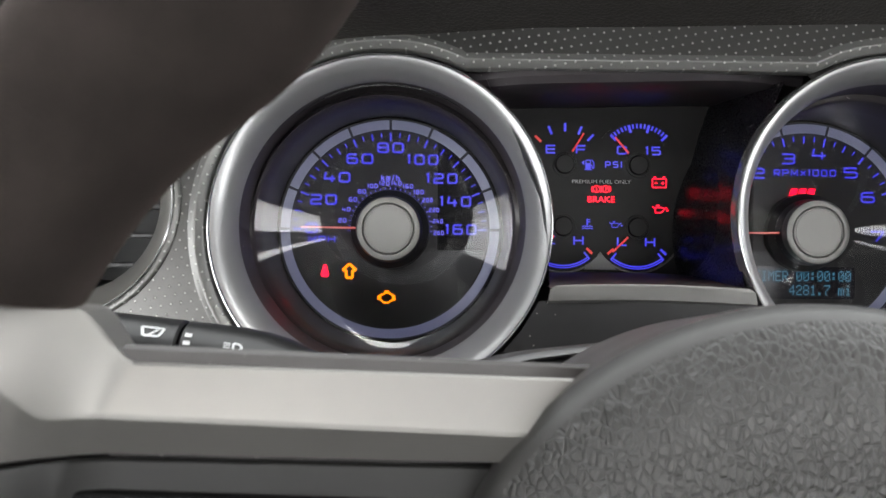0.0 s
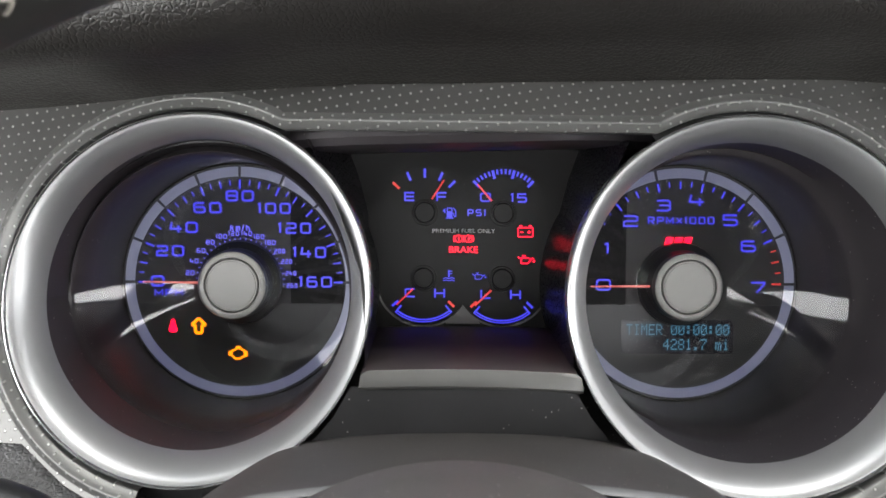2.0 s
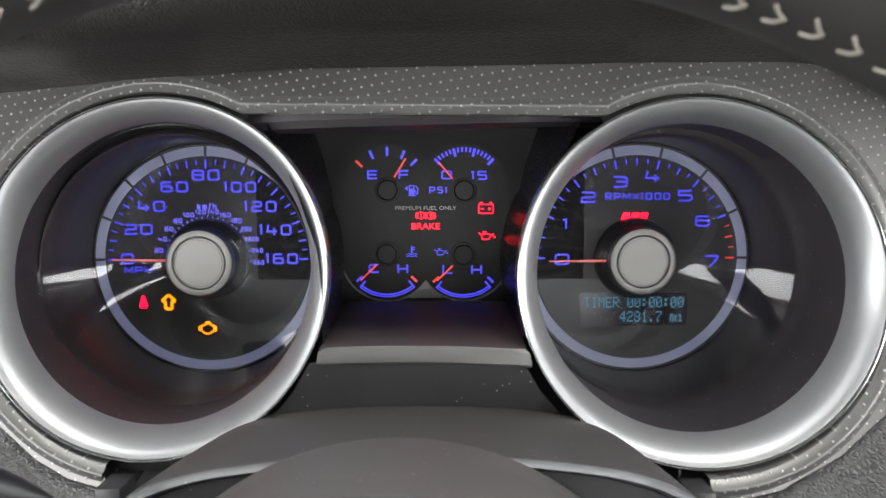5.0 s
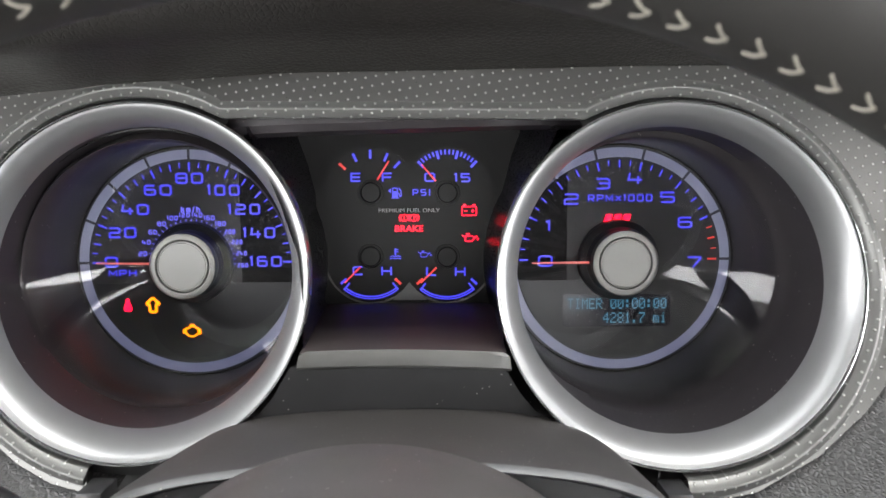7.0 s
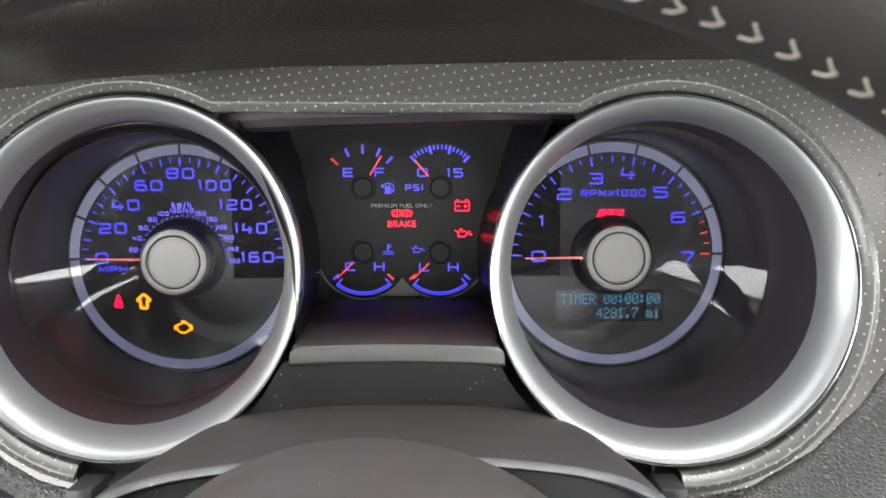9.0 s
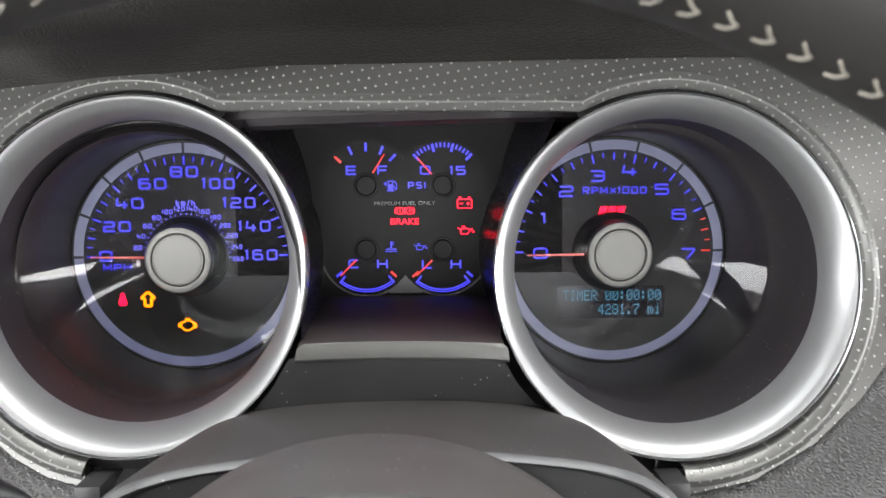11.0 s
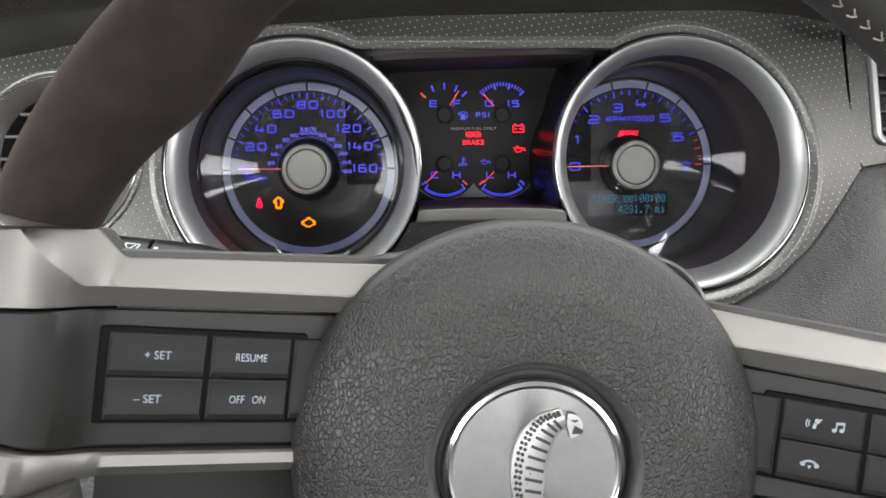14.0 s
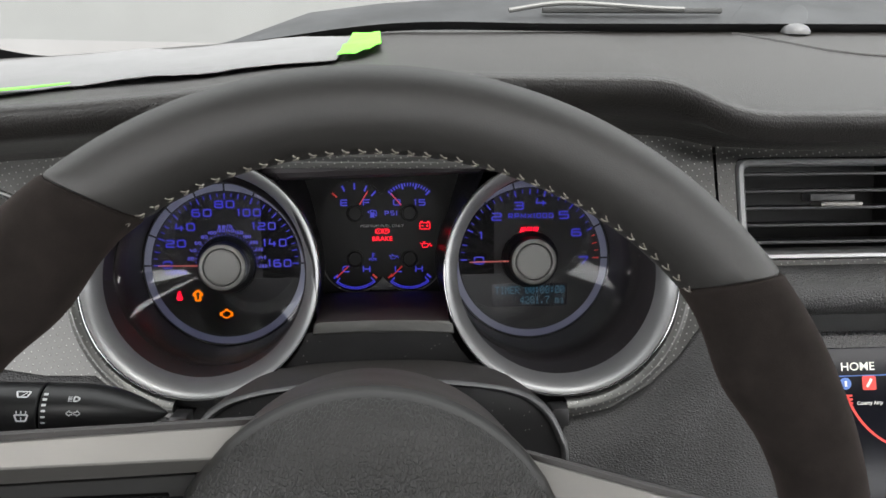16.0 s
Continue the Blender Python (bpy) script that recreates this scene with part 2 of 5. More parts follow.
M_STALK = surface("smooth_stalk_plastic", (0.009, 0.009, 0.0095), 0.34, vary=0.15, fine=1600, fine_bump=0.08, spec=0.4)
M_STALK_PRINT = surface("white_print", (0.55, 0.56, 0.57), 0.6, vary=0.03)
M_PRINT = surface("pale_print", (0.25, 0.285, 0.32), 0.6, vary=0.03)
M_FAINT = surface("faint_grey_print", (0.3, 0.3, 0.3), 0.6, vary=0.03)
M_DISPLAY = surface("grey_display_window", (0.026, 0.024, 0.030), 0.25, vary=0.05)
M_SCREEN = surface("dark_navy_screen", (0.0035, 0.004, 0.008), 0.2, vary=0.05, spec=0.25)
M_SCREEN_WHITE = lit("screen_white", (0.8, 0.78, 0.72), 0.20)
M_SCREEN_RED = lit("screen_red", (0.8, 0.05, 0.04), 0.17)
M_SCREEN_BLUE = lit("screen_blue", (0.1, 0.2, 0.55), 0.15)
M_LENS = clear("clear_dial_lens", (0.97, 0.97, 0.98), 1.53)
M_GLASS = clear("windscreen_glass", (0.93, 0.95, 0.94), 1.7)


# ---- mesh tools ----
def root(name, label, category, m=None, group="", kind=""):
    ob = new(name)
    ob.empty_display_size = 0.02
    ob.matrix_world = CAR if m is None else m
    return tagged(ob, label, category, group, kind)


def finish(bm, material, name, smooth=35, towards=None):
    bmesh.ops.recalc_face_normals(bm, faces=bm.faces)
    if towards is not None and sum((f.normal * f.calc_area() for f in bm.faces), Vector()).dot(Vector(towards)) < 0:
        bmesh.ops.reverse_faces(bm, faces=bm.faces)
    me = bpy.data.meshes.new(name)
    bm.to_mesh(me)
    bm.free()
    me.materials.append(material)
    if smooth:
        for p in me.polygons:
            p.use_smooth = True
        me.set_sharp_from_angle(angle=radians(smooth))
    return me


def part(name, bm, material, parent, label="", smooth=35, towards=None):
    ob = new(name, finish(bm, material, name, smooth, towards))
    ob.parent = parent
    return tagged(ob, label)


def single(name, bm, material, label, category, m=None, group="", kind="", smooth=35, towards=None):
    """A thing of one mesh."""
    ob = new(name, finish(bm, material, name, smooth, towards))
    ob.matrix_world = CAR if m is None else m
    return tagged(ob, label, category, group, kind)


def sheet(rows, loop_u=False, loop_v=False, cap=False, bm=None):
    """Skin over rows of points."""
    bm = bm or bmesh.new()
    vs = [[bm.verts.new(p) for p in r] for r in rows]
    n, m = len(vs), len(vs[0])
    for i in range(n if loop_v else n - 1):
        for j in range(m if loop_u else m - 1):
            bm.faces.new((vs[i][j], vs[i][(j + 1) % m], vs[(i + 1) % n][(j + 1) % m], vs[(i + 1) % n][j]))
    if cap:
        bm.faces.new(vs[0])
        bm.faces.new(vs[-1])
    return bm


def ring_pts(cx, cy, cz, r, slope=0.0, n=96):
    return [(cx + r * math.cos(2 * math.pi * k / n), cy + slope * r * math.sin(2 * math.pi * k / n), cz + r * math.sin(2 * math.pi * k / n)) for k in range(n)]


def lathe(profile, cx=0.0, cz=0.0, n=64, closed=False, slope=0.0):
    """Turn (radius, y) points round the y axis at (cx, cz); a radius of 0 closes the end."""
    bm = sheet([ring_pts(cx, y, cz, max(r, 1e-5), slope, n) for r, y in profile], loop_u=True, loop_v=closed)
    bmesh.ops.remove_doubles(bm, verts=bm.verts, dist=2e-5)
    return bm


def lathe_x(profile, y=0.0, z=0.0, n=32, dy=0.0, dz=0.0):
    """Turn (x, radius) points round an axis along x that drifts by dy, dz a metre."""
    x0 = profile[0][0]
    bm = sheet([[(x, y + dy * (x - x0) + r * math.cos(2 * math.pi * k / n), z + dz * (x - x0) + r * math.sin(2 * math.pi * k / n)) for k in range(n)] for x, r in profile], loop_u=True)
    bmesh.ops.remove_doubles(bm, verts=bm.verts, dist=2e-5)
    return bm


def box(x0, x1, y0, y1, z0, z1, bevel=0.0, bm=None, m=None, segs=2):
    b = bmesh.new()
    bmesh.ops.create_cube(b, size=1)
    for v in b.verts:
        v.co = Vector(((x0 + x1) / 2 + v.co.x * (x1 - x0), (y0 + y1) / 2 + v.co.y * (y1 - y0), (z0 + z1) / 2 + v.co.z * (z1 - z0)))
    if bevel:
        bmesh.ops.bevel(b, geom=b.edges[:], offset=bevel, segments=segs, affect="EDGES", profile=0.5)
    if m is not None:
        bmesh.ops.transform(b, matrix=m, verts=b.verts)
    return b if bm is None else join(bm, b)


def join(bm, other):
    me = bpy.data.meshes.new("joined")
    other.to_mesh(me)
    other.free()
    bm.from_mesh(me)
    bpy.data.meshes.remove(me)
    return bm


def plate(loops, y_of, depth, bevel=0.0):
    """A plate with the outline loops[0] and the holes loops[1:], (x, z) points, front at y_of(x, z), depth thick to the back."""
    bm = bmesh.new()
    edges = []
    for lp in loops:
        vs = [bm.verts.new((x, y_of(x, z), z)) for x, z in lp]
        edges += [bm.edges.new((vs[i], vs[(i + 1) % len(vs)])) for i in range(len(vs))]
    bmesh.ops.triangle_fill(bm, edges=edges, use_beauty=True, use_dissolve=False, normal=(0, -1, 0))
    faces = bm.faces[:]
    rim = [e for e in bm.edges if e.is_boundary]
    ext = bmesh.ops.extrude_edge_only(bm, edges=rim)
    bmesh.ops.translate(bm, verts=[v for v in ext["geom"] if isinstance(v, bmesh.types.BMVert)], vec=(0, depth, 0))
    return bm


def poly(points, y=0.0, depth=0.0002, bm=None, m=None):
    """A thin flat piece with the outline points (x, z), front at y."""
    bm = bm or bmesh.new()
    f = [bm.verts.new((x, y - depth, z)) for x, z in points]
    b = [bm.verts.new((x, y, z)) for x, z in points]
    made = f + b
    bm.faces.new(f)
    for i in range(len(f)):
        j = (i + 1) % len(f)
        bm.faces.new((f[i], b[i], b[j], f[j]))
    if m is not None:
        bmesh.ops.transform(bm, matrix=m, verts=made)
    return bm


def bar(x0, z0, x1, z1, w, y=0.0, bm=None, w2=None, depth=0.0002, m=None):
    """A thin straight bar from one point of the face to another."""
    d = Vector((x1 - x0, z1 - z0)).normalized()
    n = Vector((-d.y, d.x))
    a, b = n * w / 2, n * (w if w2 is None else w2) / 2
    return poly([(x0 + a.x, z0 + a.y), (x0 - a.x, z0 - a.y), (x1 - b.x, z1 - b.y), (x1 + b.x, z1 + b.y)], y, depth, bm, m)


def arc(cx, cz, r0, r1, a0, a1, y=0.0, n=24, bm=None, depth=0.0002, m=None):
    pts = [(cx + r1 * math.cos(radians(a0 + (a1 - a0) * k / n)), cz + r1 * math.sin(radians(a0 + (a1 - a0) * k / n))) for k in range(n + 1)]
    pts += [(cx + r0 * math.cos(radians(a1 + (a0 - a1) * k / n)), cz + r0 * math.sin(radians(a1 + (a0 - a1) * k / n))) for k in range(n + 1)]
    bm = bm or bmesh.new()
    vs = [bm.verts.new((x, y - depth, z)) for x, z in pts]
    k = n + 1
    for i in range(n):
        bm.faces.new((vs[i], vs[i + 1], vs[2 * k - 2 - i], vs[2 * k - 1 - i]))
    if m is not None:
        bmesh.ops.transform(bm, matrix=m, verts=vs)
    return bm


def disc(cx, cz, r, y=0.0, n=20, bm=None, depth=0.0002, m=None):
    return poly([(cx + r * math.cos(2 * math.pi * k / n), cz + r * math.sin(2 * math.pi * k / n)) for k in range(n)], y, depth, bm, m)


def text(name, body, height, x, y, z, material, parent, wide=1.0, turn=0.0, bold=0.0, slant=0.0, m=None, width=None):
    """Raised lettering facing the driver, its middle at (x, z)."""
    cu = bpy.data.curves.new("lettering", "FONT")
    cu.body, cu.size, cu.align_x, cu.align_y = body, 1.0, "CENTER", "CENTER"
    cu.offset, cu.shear, cu.resolution_u = bold, slant, 3
    tmp = bpy.data.objects.new("lettering", cu)
    me = bpy.data.meshes.new_from_object(tmp)
    bpy.data.objects.remove(tmp)
    bpy.data.curves.remove(cu)
    co = np.array([v.co[:] for v in me.vertices])
    mid, span = (co.min(0) + co.max(0)) / 2, co.max(0) - co.min(0)
    s = height / 0.7
    if width:
        s = height / span[1]
        wide = width / span[0] / s
    place = Matrix.Translation((x, y, z)) @ Matrix.Rotation(radians(-turn), 4, "Y")
    if m is not None:
        place = m @ place
    for v in me.vertices:
        v.co = place @ Vector(((v.co.x - mid[0]) * s * wide, -0.00025, (v.co.y - mid[1]) * s))
    me.materials.clear()
    me.materials.append(material)
    me.name = name
    ob = new(name, me)
    ob.parent = parent
    return ob


def rounded(x0, x1, z0, z1, r, n=6):
    out = []
    for cx, cz, a in ((x1 - r, z1 - r, 0), (x0 + r, z1 - r, 90), (x0 + r, z0 + r, 180), (x1 - r, z0 + r, 270)):
        out += [(cx + r * math.cos(radians(a + 90 * k / n)), cz + r * math.sin(radians(a + 90 * k / n))) for k in range(n + 1)]
    return out


def ribbon(points, w, closed=False, y=0.0, bm=None):
    """A flat stroke of even width along points (x, z), mitred at the corners."""
    bm = bm or bmesh.new()
    p = [Vector(q) for q in points]
    n, left, right = len(p), [], []
    for i in range(n):
        a = (p[i] - p[i - 1]).normalized() if i or closed else (p[1] - p[0]).normalized()
        b = (p[(i + 1) % n] - p[i]).normalized() if i + 1 < n or closed else a
        t = (a + b).normalized()
        m = Vector((-t.y, t.x)) * (w / 2 / max(0.5, t.dot(b)))
        left.append(bm.verts.new((p[i].x + m.x, y, p[i].y + m.y)))
        right.append(bm.verts.new((p[i].x - m.x, y, p[i].y - m.y)))
    for i in range(n if closed else n - 1):
        j = (i + 1) % n
        bm.faces.new((left[i], left[j], right[j], right[i]))
    return bm


BOWL = [(0.16, 0), (0.84, 0), (1, 0.12), (1, 0.88), (0.84, 1), (0.16, 1), (0, 0.88), (0, 0.12)]
# wide square-shouldered figures: strokes on a unit square; a closed loop is marked
GLYPHS = {
    "0": [("loop", BOWL)], "8": [("loop", BOWL), ("mid", [(0, 0.52), (1, 0.52)])],
    "1": [("", [(-0.9, 0.92), (0.5, 1), (0.5, 0)])],
    "2": [("", [(0, 1), (0.84, 1), (1, 0.9), (1, 0.6), (0.84, 0.5), (0.16, 0.5), (0, 0.4), (0, 0), (1.06, 0)])],
    "3": [("", [(0, 1), (0.84, 1), (1, 0.88), (1, 0.12), (0.84, 0), (0, 0)]), ("mid", [(0.2, 0.52), (1, 0.52)])],
    "4": [("", [(0.12, 1.08), (0, 0.34), (1.08, 0.34)]), ("", [(0.76, 0.72), (0.76, -0.08)])],
    "5": [("", [(1, 1), (0, 1), (0, 0.56), (0.84, 0.56), (1, 0.44), (1, 0.12), (0.84, 0), (0, 0)])],
    "6": [("", [(0.95, 1), (0.16, 1), (0, 0.88), (0, 0.12), (0.16, 0), (0.84, 0), (1, 0.12), (1, 0.44), (0.84, 0.56), (0.08, 0.56)])],
    "7": [("", [(0, 1), (1, 1), (1, 0.86), (0.42, -0.08)])],
    "M": [("", [(0, -0.08), (0, 1), (0.5, 0.25), (1, 1), (1, -0.08)])],
    "P": [("", [(0, -0.08), (0, 1), (0.84, 1), (1, 0.88), (1, 0.54), (0.84, 0.42), (0.1, 0.42)])],
    "R": [("", [(0, -0.08), (0, 1), (0.84, 1), (1, 0.88), (1, 0.54), (0.84, 0.42), (0.1, 0.42)]), ("", [(0.55, 0.34), (1.02, -0.08)])],
    "H": [("", [(0, -0.08), (0, 1.08)]), ("", [(1, -0.08), (1, 1.08)]), ("mid", [(0, 0.5), (1, 0.5)])],
    "S": [("", [(1, 1), (0.16, 1), (0, 0.9), (0, 0.62), (0.16, 0.52), (0.84, 0.52), (1, 0.4), (1, 0.12), (0.84, 0), (0, 0)])],
    "I": [("", [(0.5, -0.08), (0.5, 1.08)])],
    "E": [("", [(1, 1), (0, 1), (0, 0), (1, 0)]), ("mid", [(0, 0.5), (0.94, 0.5)])],
    "F": [("", [(1, 1), (0, 1), (0, -0.08)]), ("mid", [(0, 0.48), (0.92, 0.48)])],
    "C": [("", [(1, 1), (0.16, 1), (0, 0.88), (0, 0.12), (0.16, 0), (1, 0)])],
    "L": [("", [(0, 1.08), (0, 0), (1, 0)])],
    "x": [("", [(0.0, 0.05), (1.0, 0.85)]), ("", [(0.0, 0.85), (0.38, 0.55)]), ("", [(0.62, 0.35), (1.0, 0.05)])],
    "k": [("", [(0, -0.08), (0, 1.08)]), ("", [(0.95, 0.75), (0.18, 0.36)]), ("", [(0.5, 0.42), (1, -0.04)])],
    "m": [("", [(0, -0.08), (0, 0.7), (1, 0.7), (1, -0.08)]), ("", [(0.5, 0.6), (0.5, -0.08)])],
    "/": [("", [(0, -0.1), (1, 1.1)])],
    "h": [("", [(0, -0.08), (0, 1.08)]), ("mid", [(0, 0.66), (0.84, 0.66), (1, 0.56), (1, -0.08)])],
}
NARROW = {"1": 0.16, "I": 0.16, " ": 0.35, "x": 0.95, "/": 0.6, "m": 1.25, "M": 1.15}


def figures(name, body, height, width, x, z, material, parent, y=-0.0004, stroke=0.19, gap=0.30):
    """Lettering in the dials' own wide face, its middle at (x, z)."""
    w = height * stroke
    shares = [NARROW.get(c, 1.0) for c in body]
    unit = (width - w * len(body) - gap * height * (len(body) - 1)) / sum(shares)
    bm, left = bmesh.new(), x - width / 2
    for c, share in zip(body, shares):
        wide = unit * share
        for kind, line in GLYPHS.get(c, ()):
            pts = [Vector((left + w / 2 + u * wide, z - height / 2 + w / 2 + v * (height - w))) for u, v in line]
            if kind == "mid":
                pts[0].x += w / 2 if line[0][0] == 0 else 0
                pts[-1].x -= w / 2 if line[-1][0] == 1 and line[-1][1] > 0.3 else 0
            ribbon(pts, w, kind == "loop", y - 0.0002, bm)
        left += wide + w + gap * height
    return part(name, bm, material, parent, smooth=0, towards=(0, -1, 0))


CELLS = {
    "T": "11111 00100 00100 00100 00100 00100 00100", "I": "01110 00100 00100 00100 00100 00100 01110", "M": "10001 11011 10101 10101 10001 10001 10001",
    "E": "11111 10000 10000 11110 10000 10000 11111", "R": "11110 10001 10001 11110 10100 10010 10001", "0": "01110 10001 10011 10101 11001 10001 01110",
    "1": "00100 01100 00100 00100 00100 00100 01110", "2": "01110 10001 00001 00110 01000 10000 11111", "4": "00010 00110 01010 10010 11111 00010 00010",
    "7": "11111 00001 00010 00100 01000 01000 01000", "8": "01110 10001 10001 01110 10001 10001 01110", ".": "00000 00000 00000 00000 00000 01100 01100",
    ":": "00000 01100 01100 00000 01100 01100 00000", "m": "00000 00000 11010 10101 10101 10101 10101", "i": "00100 00000 01100 00100 00100 00100 01110", " ": "00000 00000 00000 00000 00000 00000 00000",
}


def cell_line(name, body, right, z, pitch, tall, material, parent, y):
    """A line of dot-matrix characters that ends at right, its foot at z."""
    bm = bmesh.new()
    for k, c in enumerate(body):
        x0 = right - (len(body) - k) * 6 * pitch
        for j, row in enumerate(CELLS[c].split()):
            for i, on in enumerate(row):
                if on == "1":
                    x, zz = x0 + i * pitch, z + (6 - j) * tall
                    bm.faces.new([bm.verts.new((x + u * pitch * 0.86, y, zz + v * tall * 0.86)) for u, v in ((0, 0), (1, 0), (1, 1), (0, 1))])
    return part(name, bm, material, parent, smooth=0, towards=(0, -1, 0))


def tube(points, r, closed=False, n=10, flat=1.0):
    """A round cord along points."""
    pts = [Vector(p) for p in points]
    rows = []
    for i, p in enumerate(pts):
        a = pts[i - 1] if (i or closed) else p
        b = pts[(i + 1) % len(pts)] if (closed or i + 1 < len(pts)) else p
        d = (b - a).normalized()
        u = d.cross(Vector((0, -1, 0)))
        u = u.normalized() if u.length > 1e-6 else Vector((1, 0, 0))
        w = d.cross(u)
        rows.append([p + (u * math.cos(2 * math.pi * k / n) + w * flat * math.sin(2 * math.pi * k / n)) * r for k in range(n)])
    return sheet(rows, loop_u=True, loop_v=closed, cap=not closed)


def smooth_line(points, n):
    """n points on a Catmull-Rom curve through the given ones."""
    p = [Vector(q) for q in points]
    p = [2 * p[0] - p[1]] + p + [2 * p[-1] - p[-2]]
    out = []
    for k in range(n):
        t = k / (n - 1) * (len(p) - 3)
        i = min(int(t), len(p) - 4)
        t -= i
        a, b, c, d = p[i:i + 4]
        out.append(0.5 * (2 * b + (c - a) * t + (2 * a - 5 * b + 4 * c - d) * t * t + (3 * b - a - 3 * c + d) * t ** 3))
    return out


# ---- the ground, the hall round the car and the car's shell ----
def world_box(name, lo, hi, material, label, category, bevel=0.0):
    return single(name, box(lo[0], hi[0], lo[1], hi[1], lo[2], hi[2], bevel), material, label, category, Matrix(), kind="structure", smooth=30)


world_box("ground", (-60, -60, -0.2), (60, 60, 0.0), M_FLOOR, "pale grey concrete floor under the car", "floor")
world_box("backdrop", (-12, 7.0, 0.0), (14, 7.2, 5.0), M_WALL, "plain white wall ahead of the car", "wall")
world_box("floor_pan", (-0.5, -1.7, 0.25), (1.25, 0.5, 0.3), M_DOOR, "dark carpeted car floor", "car floor")
# unseen door and rear walls, their heights set to shape the incoming light
world_box("wall_left", (-0.5, -1.7, 0.3), (-0.44, 0.2, 0.93), M_DOOR, "dark grained inner door trim", "door trim", 0.01)
world_box("wall_right", (1.19, -1.7, 0.3), (1.25, 0.2, 0.93), M_DOOR, "dark grained inner door trim", "door trim", 0.01)
world_box("wall_rear", (-0.5, -1.75, 0.3), (1.25, -1.7, 1.10), M_DOOR, "dark rear bulkhead of the cabin", "cabin wall", 0.01)
world_box("wall_front", (-0.5, 0.26, 0.3), (1.25, 0.3, 1.02), M_DOOR, "dark bulkhead under the dashboard", "cabin wall")

# unseen roof rails and headliner, sized to shape the light on the dials
world_box("roof_rail_left", (-0.5, -1.72, 1.215), (-0.43, -0.12, 1.345), M_LINER, "grey padded roof rail over the door window", "roof rail", 0.02)
world_box("roof_rail_right", (1.18, -1.72, 1.265), (1.25, -0.12, 1.345), M_LINER, "grey padded roof rail over the door window", "roof rail", 0.02)
world_box("ceiling", (-0.46, -1.75, 1.35), (1.21, -0.640, 1.38), M_LINER, "dark fabric headliner of the cabin", "headliner", 0.01)
# a windscreen slit stays open between the headliner and this unseen, added light blocker
world_box("sky_blocker_panel", (-0.46, -0.530, 1.345), (1.21, -0.17, 1.375), M_LINER, "unseen grey panel added under the windscreen to block light", "sun visor", 0.01)


def shell_beam(name, a, b, r, label, category, material=M_LINER):
    bm = tube([Vector(a), (Vector(a) + Vector(b)) / 2 + Vector((0, 0, 0.012)), Vector(b)], r, n=12)
    return single(name, bm, material, label, category, Matrix(), kind="structure")


# unseen pillars; the left is thickened to keep sky out of the dial lens
shell_beam("pillar_front_left", (-0.52, 0.16, 0.93), (-0.465, -0.36, 1.30), 0.055, "dark windscreen pillar with a padded cover", "pillar", M_RUBBER)
shell_beam("pillar_front_right", (1.27, 0.16, 0.98), (1.215, -0.36, 1.325), 0.042, "dark windscreen pillar with a padded cover", "pillar", M_RUBBER)
shell_beam("pillar_rear_left", (-0.5, -1.72, 0.95), (-0.42, -1.72, 1.36), 0.03, "grey padded door pillar", "pillar")
shell_beam("pillar_rear_right", (1.25, -1.72, 0.89), (1.17, -1.72, 1.36), 0.03, "grey padded door pillar", "pillar")


# ---- windscreen, cowl and wiper (instrument panel frame from here on) ----
def windscreen():
    rows = []
    for i in range(13):
        s = i / 12
        rows.append([(-0.50 + 1.74 * u / 24, 0.168 - 0.616 * s - 0.09 * (1 - s) * (u / 12 - 1) ** 2, 0.172 + 0.139 * s + 0.030 * math.sin(math.pi * s)) for u in range(25)])
    ob = single("windscreen", sheet(rows), M_GLASS, "clear raked windscreen glass over the dashboard", "windscreen", kind="structure", towards=(0, 0, -1))
    ob.visible_shadow = False
    return ob


def cowl():
    rows = []
    prof = [(0.150, 0.150), (0.154, 0.177), (0.164, 0.184), (0.185, 0.186), (0.20, 0.190), (0.25, 0.202), (0.30, 0.212), (0.36, 0.218), (0.40, 0.215), (0.42, 0.15)]
    for u in range(25):
        x = -0.52 + 1.8 * u / 24
        sag = -0.09 * (u / 12 - 1) ** 2
        top = float(np.interp(x, (-0.20, -0.12, -0.08, -0.015, 0.06, 0.37, 0.95, 1.3), (0.180, 0.211, 0.2307, 0.2427, 0.2508, 0.260, 0.250, 0.22)))
        drop = float(np.interp(x, (-0.5, -0.25, -0.05), (-0.06, -0.045, 0.0)))
        rows.append([(x, y + sag, drop + z if z < 0.187 else drop + 0.186 + (z - 0.186) * (top - drop - 0.186) / 0.032) for y, z in prof])
    single("cowl_panel", sheet(rows), M_COWL, "black ribbed plastic cowl below the windscreen", "cowl", kind="structure")
    bm = tube(smooth_line([(0.125, 0.21, 0.213), (0.165, 0.212, 0.2195), (0.20, 0.214, 0.2205), (0.27, 0.218, 0.2170), (0.30, 0.22, 0.2165)], 16), 0.0024, n=8)
    w = root("wiper", "grey wiper arm lying on the cowl", "wiper")
    part("arm", bm, M_STRIP, w)
    part("blade", box(0.16, 0.34, 0.222, 0.228, 0.2135, 0.2185, 0.001), M_RUBBER, w)


